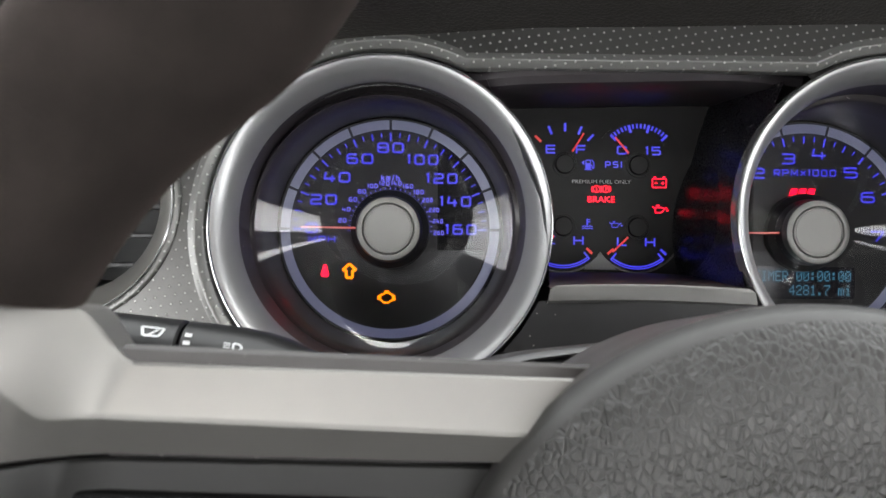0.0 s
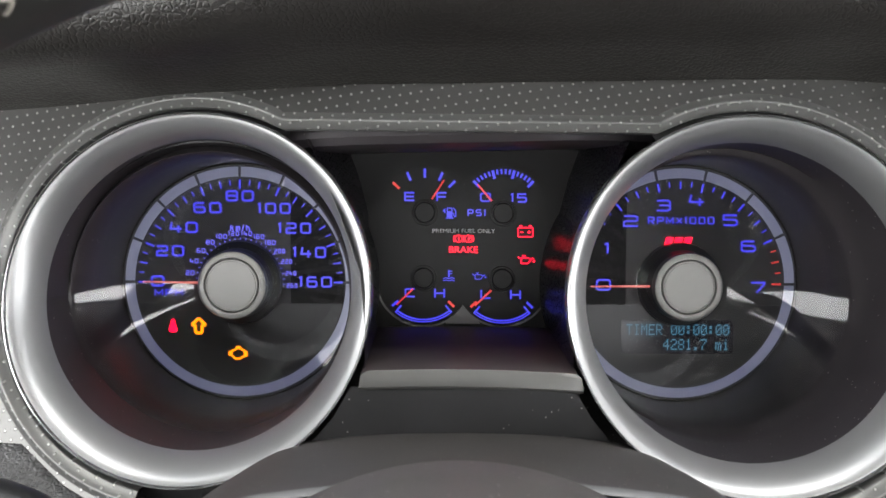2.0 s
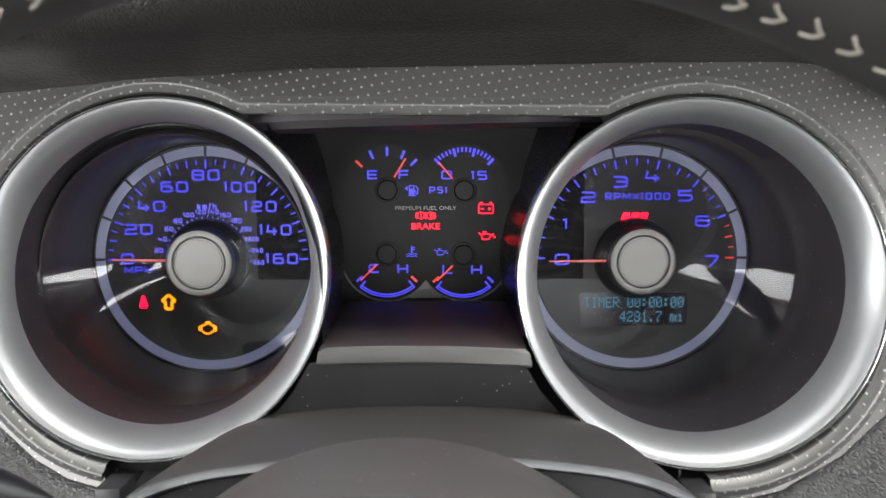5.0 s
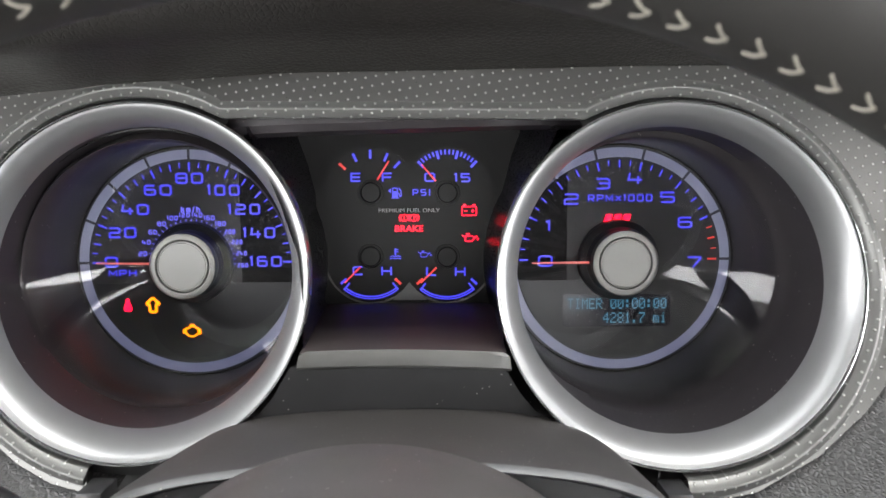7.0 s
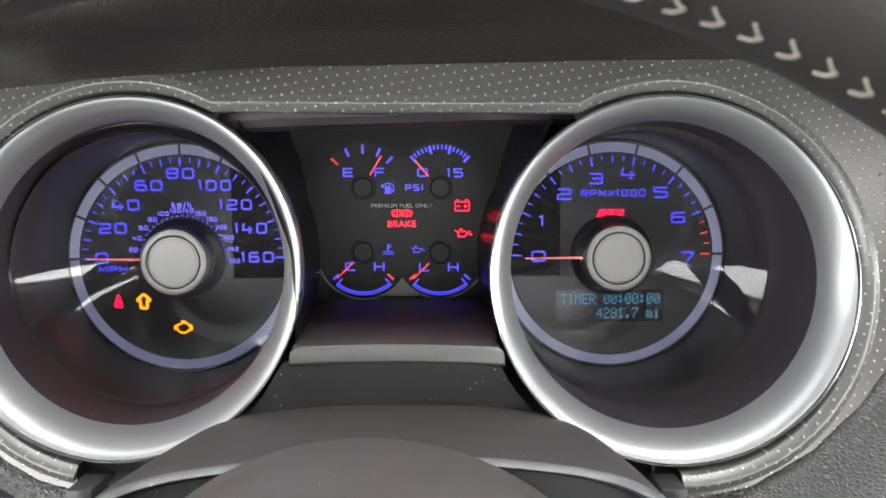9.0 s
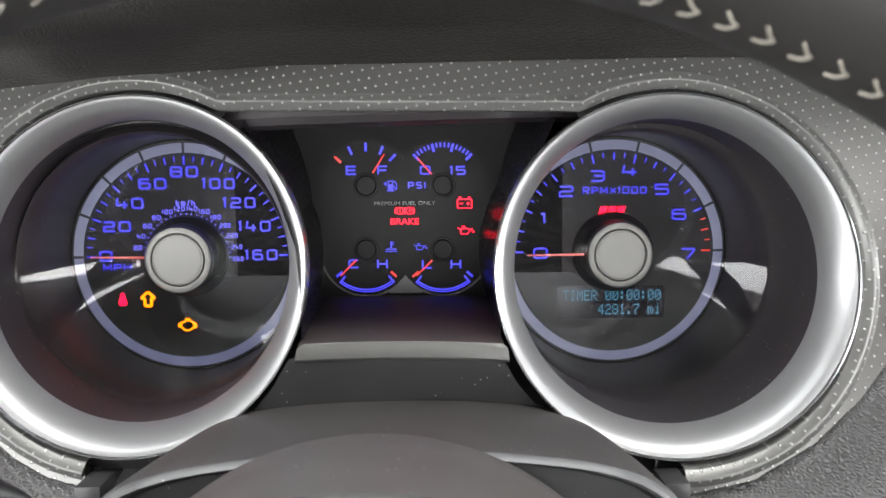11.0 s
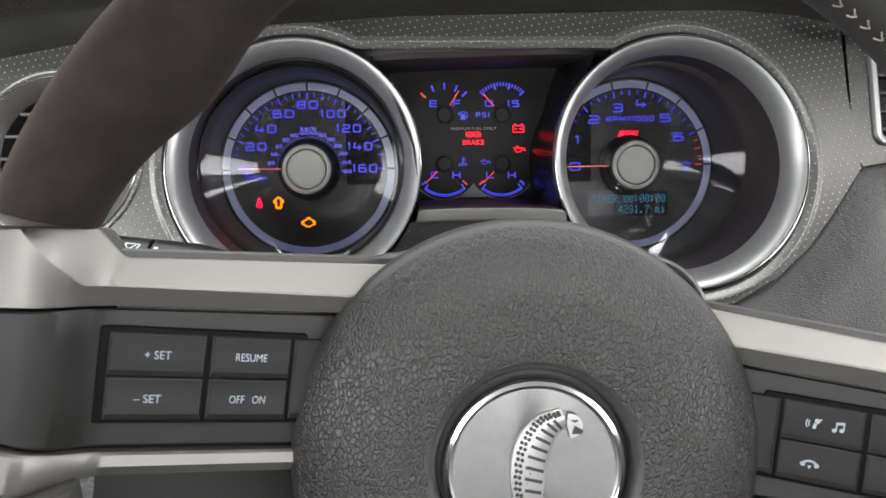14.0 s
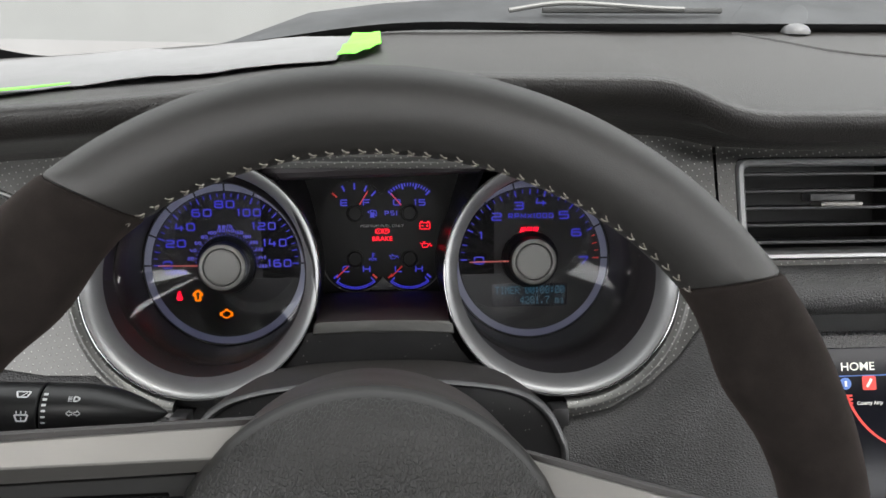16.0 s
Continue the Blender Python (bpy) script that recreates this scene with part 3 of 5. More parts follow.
def hood():
    """The bonnet ahead of the windscreen, its flank falling away at the left."""
    xs = (-0.48, -0.44, -0.38, -0.31, -0.24, -0.12, 0.02, 0.15, 0.37, 0.60, 0.85, 1.10, 1.25, 1.32, 1.36)
    zs = (0.10, 0.22, 0.272, 0.300, 0.318, 0.336, 0.348, 0.353, 0.355, 0.353, 0.348, 0.334, 0.30, 0.22, 0.10)
    rows = []
    for y, f, w in ((0.42, 0.245, 1.0), (0.50, 0.27, 1.0), (0.70, 0.315, 1.0), (0.90, 0.343, 1.0), (1.2, 0.340, 1.0), (1.5, 0.27, 0.98), (1.7, 0.12, 0.95)):
        rows.append([(0.37 + (x - 0.37) * w, y, z - 0.410 + f) for x, z in zip(xs, zs)])
    single("bonnet", sheet(rows), M_HOOD, "dark painted car bonnet beyond the windscreen", "bonnet", smooth=60)


def frit():
    """Black ceramic band printed round the foot of the glass, sweeping up at the driver's pillar."""
    low = [(-0.390, 0.060, 0.196), (-0.3454, 0.1029, 0.1713), (-0.3315, 0.1194, 0.1649), (-0.3183, 0.1350, 0.1588), (-0.2762, 0.1396, 0.1590), (-0.2255, 0.1424, 0.1610), (-0.1301, 0.1419, 0.1670), (0.0143, 0.1269, 0.1806), (0.1622, 0.1342, 0.1818), (0.3675, 0.1390, 0.1820), (0.60, 0.134, 0.181), (0.85, 0.112, 0.179)]
    high = [(-0.375, 0.040, 0.206), (-0.3372, 0.0871, 0.1790), (-0.3248, 0.1055, 0.1717), (-0.3082, 0.1224, 0.1652), (-0.2751, 0.1366, 0.1612), (-0.2245, 0.1393, 0.1633), (-0.1293, 0.1365, 0.1702), (0.0137, 0.1179, 0.1852), (0.1594, 0.1250, 0.1864), (0.3613, 0.1288, 0.1871), (0.60, 0.124, 0.186), (0.85, 0.102, 0.183)]
    a, b = smooth_line(low, 67), smooth_line(high, 67)
    back = Vector((0, 0.003, 0))
    single("windscreen_frit", sheet([a, b, [p + back for p in b], [p + back for p in a]], loop_v=True), M_RUBBER, "black printed band round the foot of the windscreen", "windscreen band", kind="structure")
    # pale cover of the driver's windscreen pillar, down to the dashboard
    rows = []
    for k in range(9):
        u = k / 8
        rows.append([(-0.290 - 0.13 * u, 0.066 - 0.03 * u, 0.149 + 0.055 * u), (-0.2950 - 0.13 * u, 0.058 - 0.03 * u, 0.1450 + 0.040 * u), (-0.3030 - 0.12 * u, 0.046 - 0.03 * u, 0.1390 + 0.022 * u), (-0.312 - 0.11 * u, 0.030 - 0.03 * u, 0.124)])
    single("pillar_cover", sheet(rows), M_PILLAR, "light grey padded cover at the pillar's foot", "pillar cover", kind="structure", smooth=60)


windscreen()
frit()
cowl()
hood()


# ---- instrument cluster ----
HUB = 0.1065
SLOPE, FACE = 0.22, -0.094
# each dial's ring: its middle x, face y, middle z, and how its plane falls away sideways and upwards
RINGS = {-1: (-0.1060, -0.0830, 0.0030, -0.017, 0.200), 1: (0.1106, -0.0932, 0.0013, -0.050, 0.160)}
SHEET_X = (-0.40, -0.30, -0.239, -0.18, -0.106, 0.0, 0.111, 0.20, 0.25, 0.90)
SHEET_Y = (-0.056, -0.066, -0.0735, -0.0795, -0.0840, -0.0895, -0.0930, -0.0935, -0.0940, -0.0940)


def trim_y(x, z):
    """The trim's face: it curves away from the driver towards the door."""
    return float(np.interp(x, SHEET_X, SHEET_Y)) + 0.20 * z


def tilted_ring(cx, y, cz, r, sx, sz, n=128):
    turn = [2 * math.pi * k / n for k in range(n)]
    return [(cx + r * math.cos(a), y + sx * r * math.cos(a) + sz * r * math.sin(a), cz + r * math.sin(a)) for a in turn]


cluster = root("instrument_cluster", "instrument cluster with two deep round dials, ignition on, lit blue", "instrument cluster")


def gauge_shell(side, name):
    rx, ry, rz, sx_, sz_ = RINGS[side]
    hx = -HUB if side < 0 else HUB + 0.0013
    face = part(name, lathe([(0.0, 0.0), (0.0575, 0.0), (0.0595, 0.0015)], hx, 0, 96), M_DIAL, cluster, "black dial face with blue backlit figures")

    def ring(r, d, back=0.0):
        """A ring d behind the bezel's face; back: how far it has turned into the dial's own plane."""
        k = 1 - back
        return tilted_ring(rx * k + hx * back, (ry + d) * k + (d - 0.052) * back, rz * k, r, sx_ * k, sz_ * k)

    # the satin ring: a thin bright outer edge, a rolled crest, then a long fall into the well
    part("bezel_ring", sheet([ring(r, d) for r, d in ((0.0702, 0.0004), (0.0692, 0.0008), (0.0676, 0.0022), (0.0658, 0.0046), (0.0640, 0.0080), (0.0628, 0.0112), (0.0620, 0.0138), (0.0617, 0.0150))], loop_u=True), M_CHROME, face, "satin chrome bezel ring", smooth=60)
    part("bezel_edge", sheet([ring(r, d) for r, d in ((0.0712, 0.008), (0.0713, 0.0002), (0.07105, -0.0007), (0.07065, -0.0008), (0.0702, 0.0002), (0.07015, 0.0010))], loop_u=True), M_EDGE, face, "thin bright outer edge", smooth=60)
    rows = [ring(0.0618, 0.0146), ring(0.0612, 0.022, 0.35), tilted_ring(hx, -0.0495, 0.0, 0.0600, 0, 0), tilted_ring(hx, -0.0480, 0.0, 0.0590, 0, 0), tilted_ring(hx, -0.030, 0.0, 0.0586, 0, 0), tilted_ring(hx, 0.0005, 0.0, 0.0582, 0, 0)]
    part("well", sheet(rows, loop_u=True), M_TUBE, face, "dark plastic well")
    rows = [ring(0.0708, 0.006), ring(0.0662, 0.016), tilted_ring(rx, -0.055, 0.0, 0.0636, 0, 0.04), tilted_ring(hx, -0.030, 0.0, 0.0655, 0, 0), tilted_ring(hx, 0.004, 0.0, 0.0685, 0, 0)]
    part("outer_sleeve", sheet(rows, loop_u=True), M_BLACK_SMOOTH, face, "smooth black outer sleeve")
    # black sheet as the gap's shade, only where the trim plate surrounds the ring
    angles = [radians(k * 3 if side > 0 else 180 - k * 3) for k in range(-32, 41)]
    rows = [[(rx + r * math.cos(a), ry + d + sx_ * r * math.cos(a) + sz_ * r * math.sin(a), rz + r * math.sin(a)) for a in angles] for r, d in ((0.0710, 0.004), (0.0775, 0.008))]
    part("shadow_gap", sheet(rows), M_RUBBER, face)
    # conical lens, its rim towards the driver
    lens = part("lens", lathe([(0.0586, -0.0492), (0.050, -0.0432), (0.036, -0.0334), (0.024, -0.0250), (0.0168, -0.0200)], hx, 0, 96), M_LENS, face, "clear conical lens", towards=(0, -1, 0))
    lens.visible_shadow = False
    # hub
    part("hub_flange", lathe([(0.0205, -0.0003), (0.0200, -0.0035), (0.0170, -0.0060), (0.0158, -0.0125), (0.0, -0.0125)], hx, 0, 48), M_BLACK, face)
    part("hub_ring", lathe([(0.0160, -0.0112), (0.0162, -0.0160), (0.0158, -0.0168), (0.0148, -0.0172), (0.0132, -0.0171), (0.0128, -0.0166), (0.0127, -0.0140)], hx, 0, 64), M_CAP, face, "satin silver ring")
    part("hub_cap", lathe([(0.0127, -0.0150), (0.0125, -0.0152), (0.0124, -0.0166), (0.0120, -0.0170), (0.0116, -0.0170), (0.0115, -0.0167), (0.0113, -0.0167), (0.0112, -0.0170), (0.0, -0.0171)], hx, 0, 64), M_CAP, face, "brushed silver cap", smooth=25)
    return face, hx


def lower_plate(face, hx):
    """The smooth darker field under the hub that carries telltales or the trip display."""
    a0 = math.degrees(math.asin(0.0105 / 0.0508))
    part("lower_plate", poly([(hx + 0.0508 * math.cos(radians(a)), 0.0508 * math.sin(radians(a))) for a in np.linspace(180 + a0, 360 - a0, 49)], -0.0001, 0.0002), M_PANEL, face, "smooth dark lower field")


def scale_band(face, hx, splits):
    cuts = sorted(splits)
    for a, b in zip(cuts, cuts[1:]):
        part("band_segment", arc(hx, 0, 0.0515, 0.0563, a + 0.7, b - 0.7, -0.0004, 16), M_BAND, face)
    part("band_lower", arc(hx, 0, 0.0515, 0.0563, 180.7, 359.3, -0.0004, 64), M_BAND, face)
    for a in cuts:
        c, s = math.cos(radians(a)), math.sin(radians(a))
        part("band_divider", bar(hx + 0.0505 * c, 0.0505 * s, hx + 0.057 * c, 0.057 * s, 0.0006, -0.0005), M_BLACK, face)


def ticks(face, hx, count, major, middle, material_of):
    for k in range(count + 1):
        a = radians(180 - 180 * k / count)
        size = (0.0044, 0.00105) if k % major == 0 else (0.0036, 0.0009) if k % middle == 0 else (0.0026, 0.0007)
        c, s = math.cos(a), math.sin(a)
        part("tick", bar(hx + (0.0499 - size[0]) * c, (0.0499 - size[0]) * s, hx + 0.0499 * c, 0.0499 * s, size[1] * 0.75, -0.0004, None, size[1]), material_of(k), face)


speedo, sx = gauge_shell(-1, "speedometer")
lower_plate(speedo, sx)
scale_band(speedo, sx, [0, 22.5, 45, 67.5, 90, 112.5, 135, 157.5, 180])
ticks(speedo, sx, 32, 4, 2, lambda k: M_BLUE)
for figure, dx, dz in (("0", -0.0405, 0.0004), ("20", -0.0343, 0.0152), ("40", -0.0275, 0.0267), ("60", -0.0158, 0.0363), ("80", 0.0, 0.0421), ("100", 0.0168, 0.0361), ("120", 0.0267, 0.0265), ("140", 0.0339, 0.0147), ("160", 0.0368, 0.0002)):
    figures("numeral", figure, 0.0056, (0.0066, 0.0138, 0.0160)[len(figure) - 1], sx + dx, dz, M_BLUE, speedo)
figures("unit_lettering", "MPH", 0.0034, 0.0140, sx - 0.0352, -0.0052, M_BLUE, speedo)
figures("unit_lettering", "km/h", 0.0031, 0.0096, sx, 0.0266, M_BLUE_DIM, speedo, gap=0.24)
for k, figure in enumerate(("20", "40", "60", "80", "100", "120", "140", "160", "180", "200", "220", "240", "260")):
    a = 168 - k * 14.2
    figures("small_numeral", figure, 0.0024, 0.0043 if len(figure) == 2 else 0.0053, sx + 0.0252 * math.cos(radians(a)), 0.0246 * math.sin(radians(a)) - 0.0006, M_BLUE_DIM, speedo, gap=0.22)
for k in range(27):
    a = radians(182 - k * 7.1)
    part("small_tick", bar(sx + 0.0206 * math.cos(a), 0.0206 * math.sin(a), sx + 0.0218 * math.cos(a), 0.0218 * math.sin(a), 0.0004, -0.0004), M_BLUE_DIM, speedo)
part("needle", bar(sx - 0.0445, 0.0008, sx - 0.015, 0.0004, 0.0006, -0.0085, None, 0.0011, 0.0010), M_POINTER, speedo, "thin red needle at zero")


def outline(points, w, y, bm=None, m=None):
    bm = bm or bmesh.new()
    for i in range(len(points)):
        a, b = points[i], points[(i + 1) % len(points)]
        bar(a[0], a[1], b[0], b[1], w, y, bm, m=m)
    return bm


def at(x, z, s, y=0.0):
    return Matrix.Translation((x, y, z)) @ Matrix.Scale(s, 4)


# seat-belt reminder, shift-up arrow and engine telltale
m = at(sx - 0.0334, -0.0216, 0.00118, -0.0004)
bm = disc(0, 1.9, 0.95, m=m)
poly([(-1.0, 1.1), (1.0, 1.1), (1.9, -1.6), (1.2, -2.7), (-1.2, -2.7), (-1.9, -1.6)], bm=bm, m=m)
part("belt_telltale", bm, M_RED, speedo, "red lit seat-belt symbol")
m = at(sx - 0.0208, -0.0217, 0.0013, -0.0004)
part("arrow_telltale", outline([(0, 2.9), (2.7, 0.4), (1.25, 0.4), (1.25, -2.6), (-1.25, -2.6), (-1.25, 0.4), (-2.7, 0.4)], 1.05, 0, None, m), M_AMBER, speedo, "amber lit upward arrow")
m = at(sx - 0.0016, -0.0352, 0.0013, -0.0004)
bm = outline([(-2.4, 1.2), (-1.2, 1.2), (-0.6, 1.9), (1.2, 1.9), (1.6, 1.2), (2.5, 1.2), (2.5, -1.2), (1.7, -1.2), (0.9, -2.0), (-1.1, -2.0), (-2.0, -1.0), (-2.4, -1.0)], 0.7, 0, None, m)
bar(-3.2, 0.9, -3.2, -0.9, 0.7, 0, bm, m=m)
bar(3.2, 1.0, 3.2, -1.2, 0.7, 0, bm, m=m)
bar(-0.8, 2.5, 1.0, 2.5, 0.7, 0, bm, m=m)
part("engine_telltale", bm, M_AMBER, speedo, "amber lit engine symbol")

tacho, tx = gauge_shell(1, "tachometer")
lower_plate(tacho, tx)
scale_band(tacho, tx, [0] + [180 - 180 * k / 7 for k in (0, 1, 2, 3, 4, 5, 6)])
ticks(tacho, tx, 28, 4, 2, lambda k: M_NEEDLE if k > 24 else M_BLUE)
for figure, dx, dz in (("0", -0.0368, -0.0006), ("1", -0.0350, 0.0172), ("2", -0.0240, 0.0306), ("3", -0.0082, 0.0382), ("4", 0.0078, 0.0408), ("5", 0.0245, 0.0312), ("6", 0.0336, 0.0185), ("7", 0.0386, -0.0016)):
    figures("numeral", figure, 0.0058, 0.0022 if figure == "1" else 0.0074, tx + dx, dz, M_BLUE, tacho, stroke=0.17)
figures("unit_lettering", "RPMx1000", 0.0037, 0.0325, tx + 0.0006, 0.0310, M_BLUE, tacho, gap=0.28)
# the maker's red mark, as plain slanted blocks
bm = bmesh.new()
for k in range(3):
    x = tx - 0.0060 + k * 0.0046
    poly([(x - 0.0015, 0.0188), (x + 0.0019, 0.0188), (x + 0.0031, 0.0228), (x - 0.0003, 0.0228)], -0.0004, bm=bm)
part("maker_mark", bm, M_RED, tacho, "red lit slanted blocks")
part("display_window", poly(rounded(0.0800, 0.1350, -0.0345, -0.0178, 0.0018, 4), -0.0004), M_DISPLAY, tacho, "dark trip display window")
cell_line("display_line", "TIMER 00:00:00", 0.1336, -0.0252, 0.000608, 0.00078, M_CYAN, tacho, -0.0008)
cell_line("display_line", "4281.7 mi", 0.1336, -0.0325, 0.000608, 0.00078, M_CYAN, tacho, -0.0008)
part("needle", bar(tx - 0.0445, -0.0006, tx - 0.015, -0.0004, 0.0006, -0.0085, None, 0.0011, 0.0010), M_POINTER, tacho, "thin red needle at zero")

# ---- the four small gauges between the dials ----
small = part("gauge_panel", box(-0.082, 0.082, 0.0, 0.004, -0.03, 0.07), M_GAUGES, cluster, "dark panel with four small gauges")
CAPS = ((-0.0165, 0.0345), (0.0217, 0.0342), (-0.0170, 0.0024), (0.0214, 0.0020))
GX0, GX1, GZ0, GZ1, GR = -0.0167, 0.0216, 0.0022, 0.0344, 0.0232
dip = math.degrees(math.acos((GX1 - GX0) / 2 / GR))
field = [(GX1 + GR * math.cos(radians(a)), GZ1 + GR * math.sin(radians(a))) for a in np.linspace(0, 180 - dip, 33)]
field += [(GX0 + GR * math.cos(radians(a)), GZ1 + GR * math.sin(radians(a))) for a in np.linspace(dip, 180, 33)]
field += [(GX0 + GR * math.cos(radians(a)), GZ0 + GR * math.sin(radians(a))) for a in np.linspace(180, 360 - dip, 33)]
field += [(GX1 + GR * math.cos(radians(a)), GZ0 + GR * math.sin(radians(a))) for a in np.linspace(180 + dip, 360, 33)]
part("gauge_field", plate([field], lambda x, z: -0.0008, 0.0008), M_FIELD, small, "raised smooth field of four joined discs", smooth=20)
bm = arc(GX0, GZ0, GR - 0.0003, GR + 0.0009, 196, 360 - dip, -0.0006, 40)
arc(GX1, GZ0, GR - 0.0003, GR + 0.0009, 180 + dip, 344, -0.0006, 40, bm)
part("field_rim", bm, M_STRIP, small, "thin pale rim under the small gauges")
part("field_wedge", poly([((GX0 + GX1) / 2, GZ0 - 0.0126), ((GX0 + GX1) / 2 - 0.0085, GZ0 - 0.0222), ((GX0 + GX1) / 2 + 0.0085, GZ0 - 0.0222)], 0.0, 0.0004), M_STRIP, small, "small grey wedge between the discs")
for cx, cz in CAPS:
    part("pivot_cap", lathe([(0.0064, -0.0008), (0.0062, -0.0012), (0.0052, -0.0013), (0.0049, -0.0024), (0.0045, -0.0027), (0.0, -0.0028)], cx, cz, 32), M_FIELD, small, "round black pivot cap")
YG = -0.0010
for k, a in enumerate((137, 114, 90, 66, 46)):
    cx, cz = CAPS[0]
    c, s = math.cos(radians(a)), math.sin(radians(a))
    part("tick", bar(cx + 0.0168 * c, cz + 0.0168 * s, cx + 0.0212 * c, cz + 0.0212 * s, 0.0012, YG), M_NEEDLE if k == 0 else M_BLUE, small)
for k in range(16):
    a = 133 - k * 86 / 15
    cx, cz = CAPS[1]
    c, s = math.cos(radians(a)), math.sin(radians(a))
    r0 = 0.0172 if k % 5 == 0 else 0.0190
    part("tick", bar(cx + r0 * c, cz + r0 * s, cx + 0.0214 * c, cz + 0.0214 * s, 0.0013 if k % 5 == 0 else 0.0009, YG), M_BLUE, small)
for cx, cz in CAPS[2:]:
    bm = arc(cx, cz, 0.0200, 0.0208, 232, 308, YG, 24)
    arc(cx, cz, 0.0212, 0.0218, 230, 310, YG, 24, bm)
    for a in (231, 309):
        c, s = math.cos(radians(a)), math.sin(radians(a))
        bar(cx + 0.0172 * c, cz + 0.0172 * s, cx + 0.0217 * c, cz + 0.0217 * s, 0.0009, YG, bm)
    part("range_arc", bm, M_BLUE, small)
for (cx, cz), a, mt in ((CAPS[2], 222, M_BLUE), (CAPS[2], 317, M_NEEDLE), (CAPS[3], 222, M_NEEDLE), (CAPS[3], 317, M_BLUE)):
    c, s = math.cos(radians(a)), math.sin(radians(a))
    part("tick", bar(cx + 0.0166 * c, cz + 0.0166 * s, cx + 0.0206 * c, cz + 0.0206 * s, 0.0012, YG), mt, small)
for body, x, z in (("E", -0.0238, 0.0421), ("F", -0.0082, 0.0421), ("0", 0.0130, 0.0419), ("15", 0.0293, 0.0416), ("C", -0.0235, -0.0048), ("H", -0.0091, -0.0050), ("L", 0.0135, -0.0054), ("H", 0.0280, -0.0056)):
    figures("gauge_letter", body, 0.0046, 0.0078 if body == "15" else 0.0054, x, z, M_BLUE, small, YG)
figures("gauge_letter", "PSI", 0.0034, 0.0090, 0.0088, 0.0344, M_BLUE, small, YG)
text("fuel_lettering", "PREMIUM FUEL ONLY", 0.0019, 0.0026, YG, 0.0255, M_FAINT, small, width=0.0305)
for n, (x0, z0, x1, z1) in enumerate(((-0.0130, 0.0408, -0.0072, 0.0500), (0.0160, 0.0400, 0.0090, 0.0482), (-0.0220, -0.0026, -0.0300, -0.0105), (0.0160, -0.0032, 0.0082, -0.0108))):
    part("needle", bar(x0, z0, x1, z1, 0.0009, -0.0030, None, 0.0007, 0.0008), M_NEEDLE, small, "short red needle")
# symbols: pump, coolant, oil; lit telltales: brake, battery, oil
m = at(-0.0043, 0.0344, 0.001, YG)
bm = poly([(-1.5, -2.4), (1.3, -2.4), (1.3, 0.3), (-1.5, 0.3)], bm=None, m=m)
outline([(-1.25, 0.4), (-1.25, 2.2), (1.05, 2.2), (1.05, 0.4)], 0.5, 0, bm, m)
bar(-2.0, -2.7, 1.8, -2.7, 0.5, 0, bm, m=m)
poly([(-3.6, 0.9), (-2.1, 2.2), (-2.1, -0.4)], bm=bm, m=m)
for a, b in (((1.3, -0.4), (1.9, -0.4)), ((1.9, -0.6), (2.1, -1.9)), ((2.1, -1.9), (2.9, -1.9)), ((2.9, -2.0), (2.9, 0.9)), ((2.9, 0.9), (1.7, 2.3))):
    bar(*a, *b, 0.5, 0, bm, m=m)
part("pump_symbol", bm, M_BLUE, small)
m = at(-0.0046, 0.0034, 0.001, YG)
bm = bar(0, -0.6, 0, 3.0, 0.8, m=m)
for z in (2.4, 1.3):
    bar(0, z, 1.6, z, 0.45, 0, bm, m=m)
for z in (-1.0, -2.1):
    for k in range(4):
        bar(-2.8 + 1.4 * k, z - 0.25 * (-1) ** k, -1.4 + 1.4 * k, z + 0.25 * (-1) ** k, 0.45, 0, bm, m=m)
part("coolant_symbol", bm, M_BLUE, small)


def oil_can(x, z, s, material, name):
    m = at(x, z, s, YG)
    bm = outline([(-1.8, 1.0), (1.2, 1.0), (2.6, 0.4), (1.2, -1.4), (-1.8, -1.4)], 0.42, 0, None, m)
    bar(-3.3, 1.5, -1.8, 0.4, 0.42, 0, bm, m=m)
    bar(-1.4, 2.0, 0.2, 2.0, 0.45, 0, bm, m=m)
    bar(2.4, 0.4, 3.6, 1.0, 0.6, 0, bm, m=m)
    bar(-0.6, 1.0, -0.6, 1.9, 0.6, 0, bm, m=m)
    disc(3.9, -0.4, 0.5, bm=bm, m=m)
    return part(name, bm, material, small)


oil_can(0.0098, 0.0032, 0.0009, M_BLUE, "oil_symbol")
oil_can(0.0326, 0.0113, 0.0011, M_RED, "oil_telltale")
m = at(0.0326, 0.0252, 0.00105, YG)
bm = outline([(-3.4, 1.9), (3.4, 1.9), (3.4, -2.3), (-3.4, -2.3)], 0.42, 0, None, m)
bar(-2.2, 2.2, -2.2, 3.0, 1.2, 0, bm, m=m)
bar(2.2, 2.2, 2.2, 3.0, 1.2, 0, bm, m=m)
bar(-2.4, -0.2, -0.9, -0.2, 0.45, 0, bm, m=m)
bar(0.9, -0.2, 2.4, -0.2, 0.45, 0, bm, m=m)
bar(1.65, 0.55, 1.65, -0.95, 0.45, 0, bm, m=m)
part("battery_telltale", bm, M_RED, small, "red lit battery symbol")
m = at(0.0025, 0.0214, 0.001, YG)
bm = arc(-2.4, 0.3, 1.55, 1.9, 0, 360, bm=None, m=m)
arc(2.4, 0.3, 1.55, 1.9, 0, 360, bm=bm, m=m)
for x in (-2.4, 2.4):
    arc(x, 0.3, 2.3, 2.65, 140, 220, bm=bm, m=m)
    arc(x, 0.3, 2.3, 2.65, -40, 40, bm=bm, m=m)
    bar(x, 1.2, x, -0.7, 0.4, 0, bm, m=m)
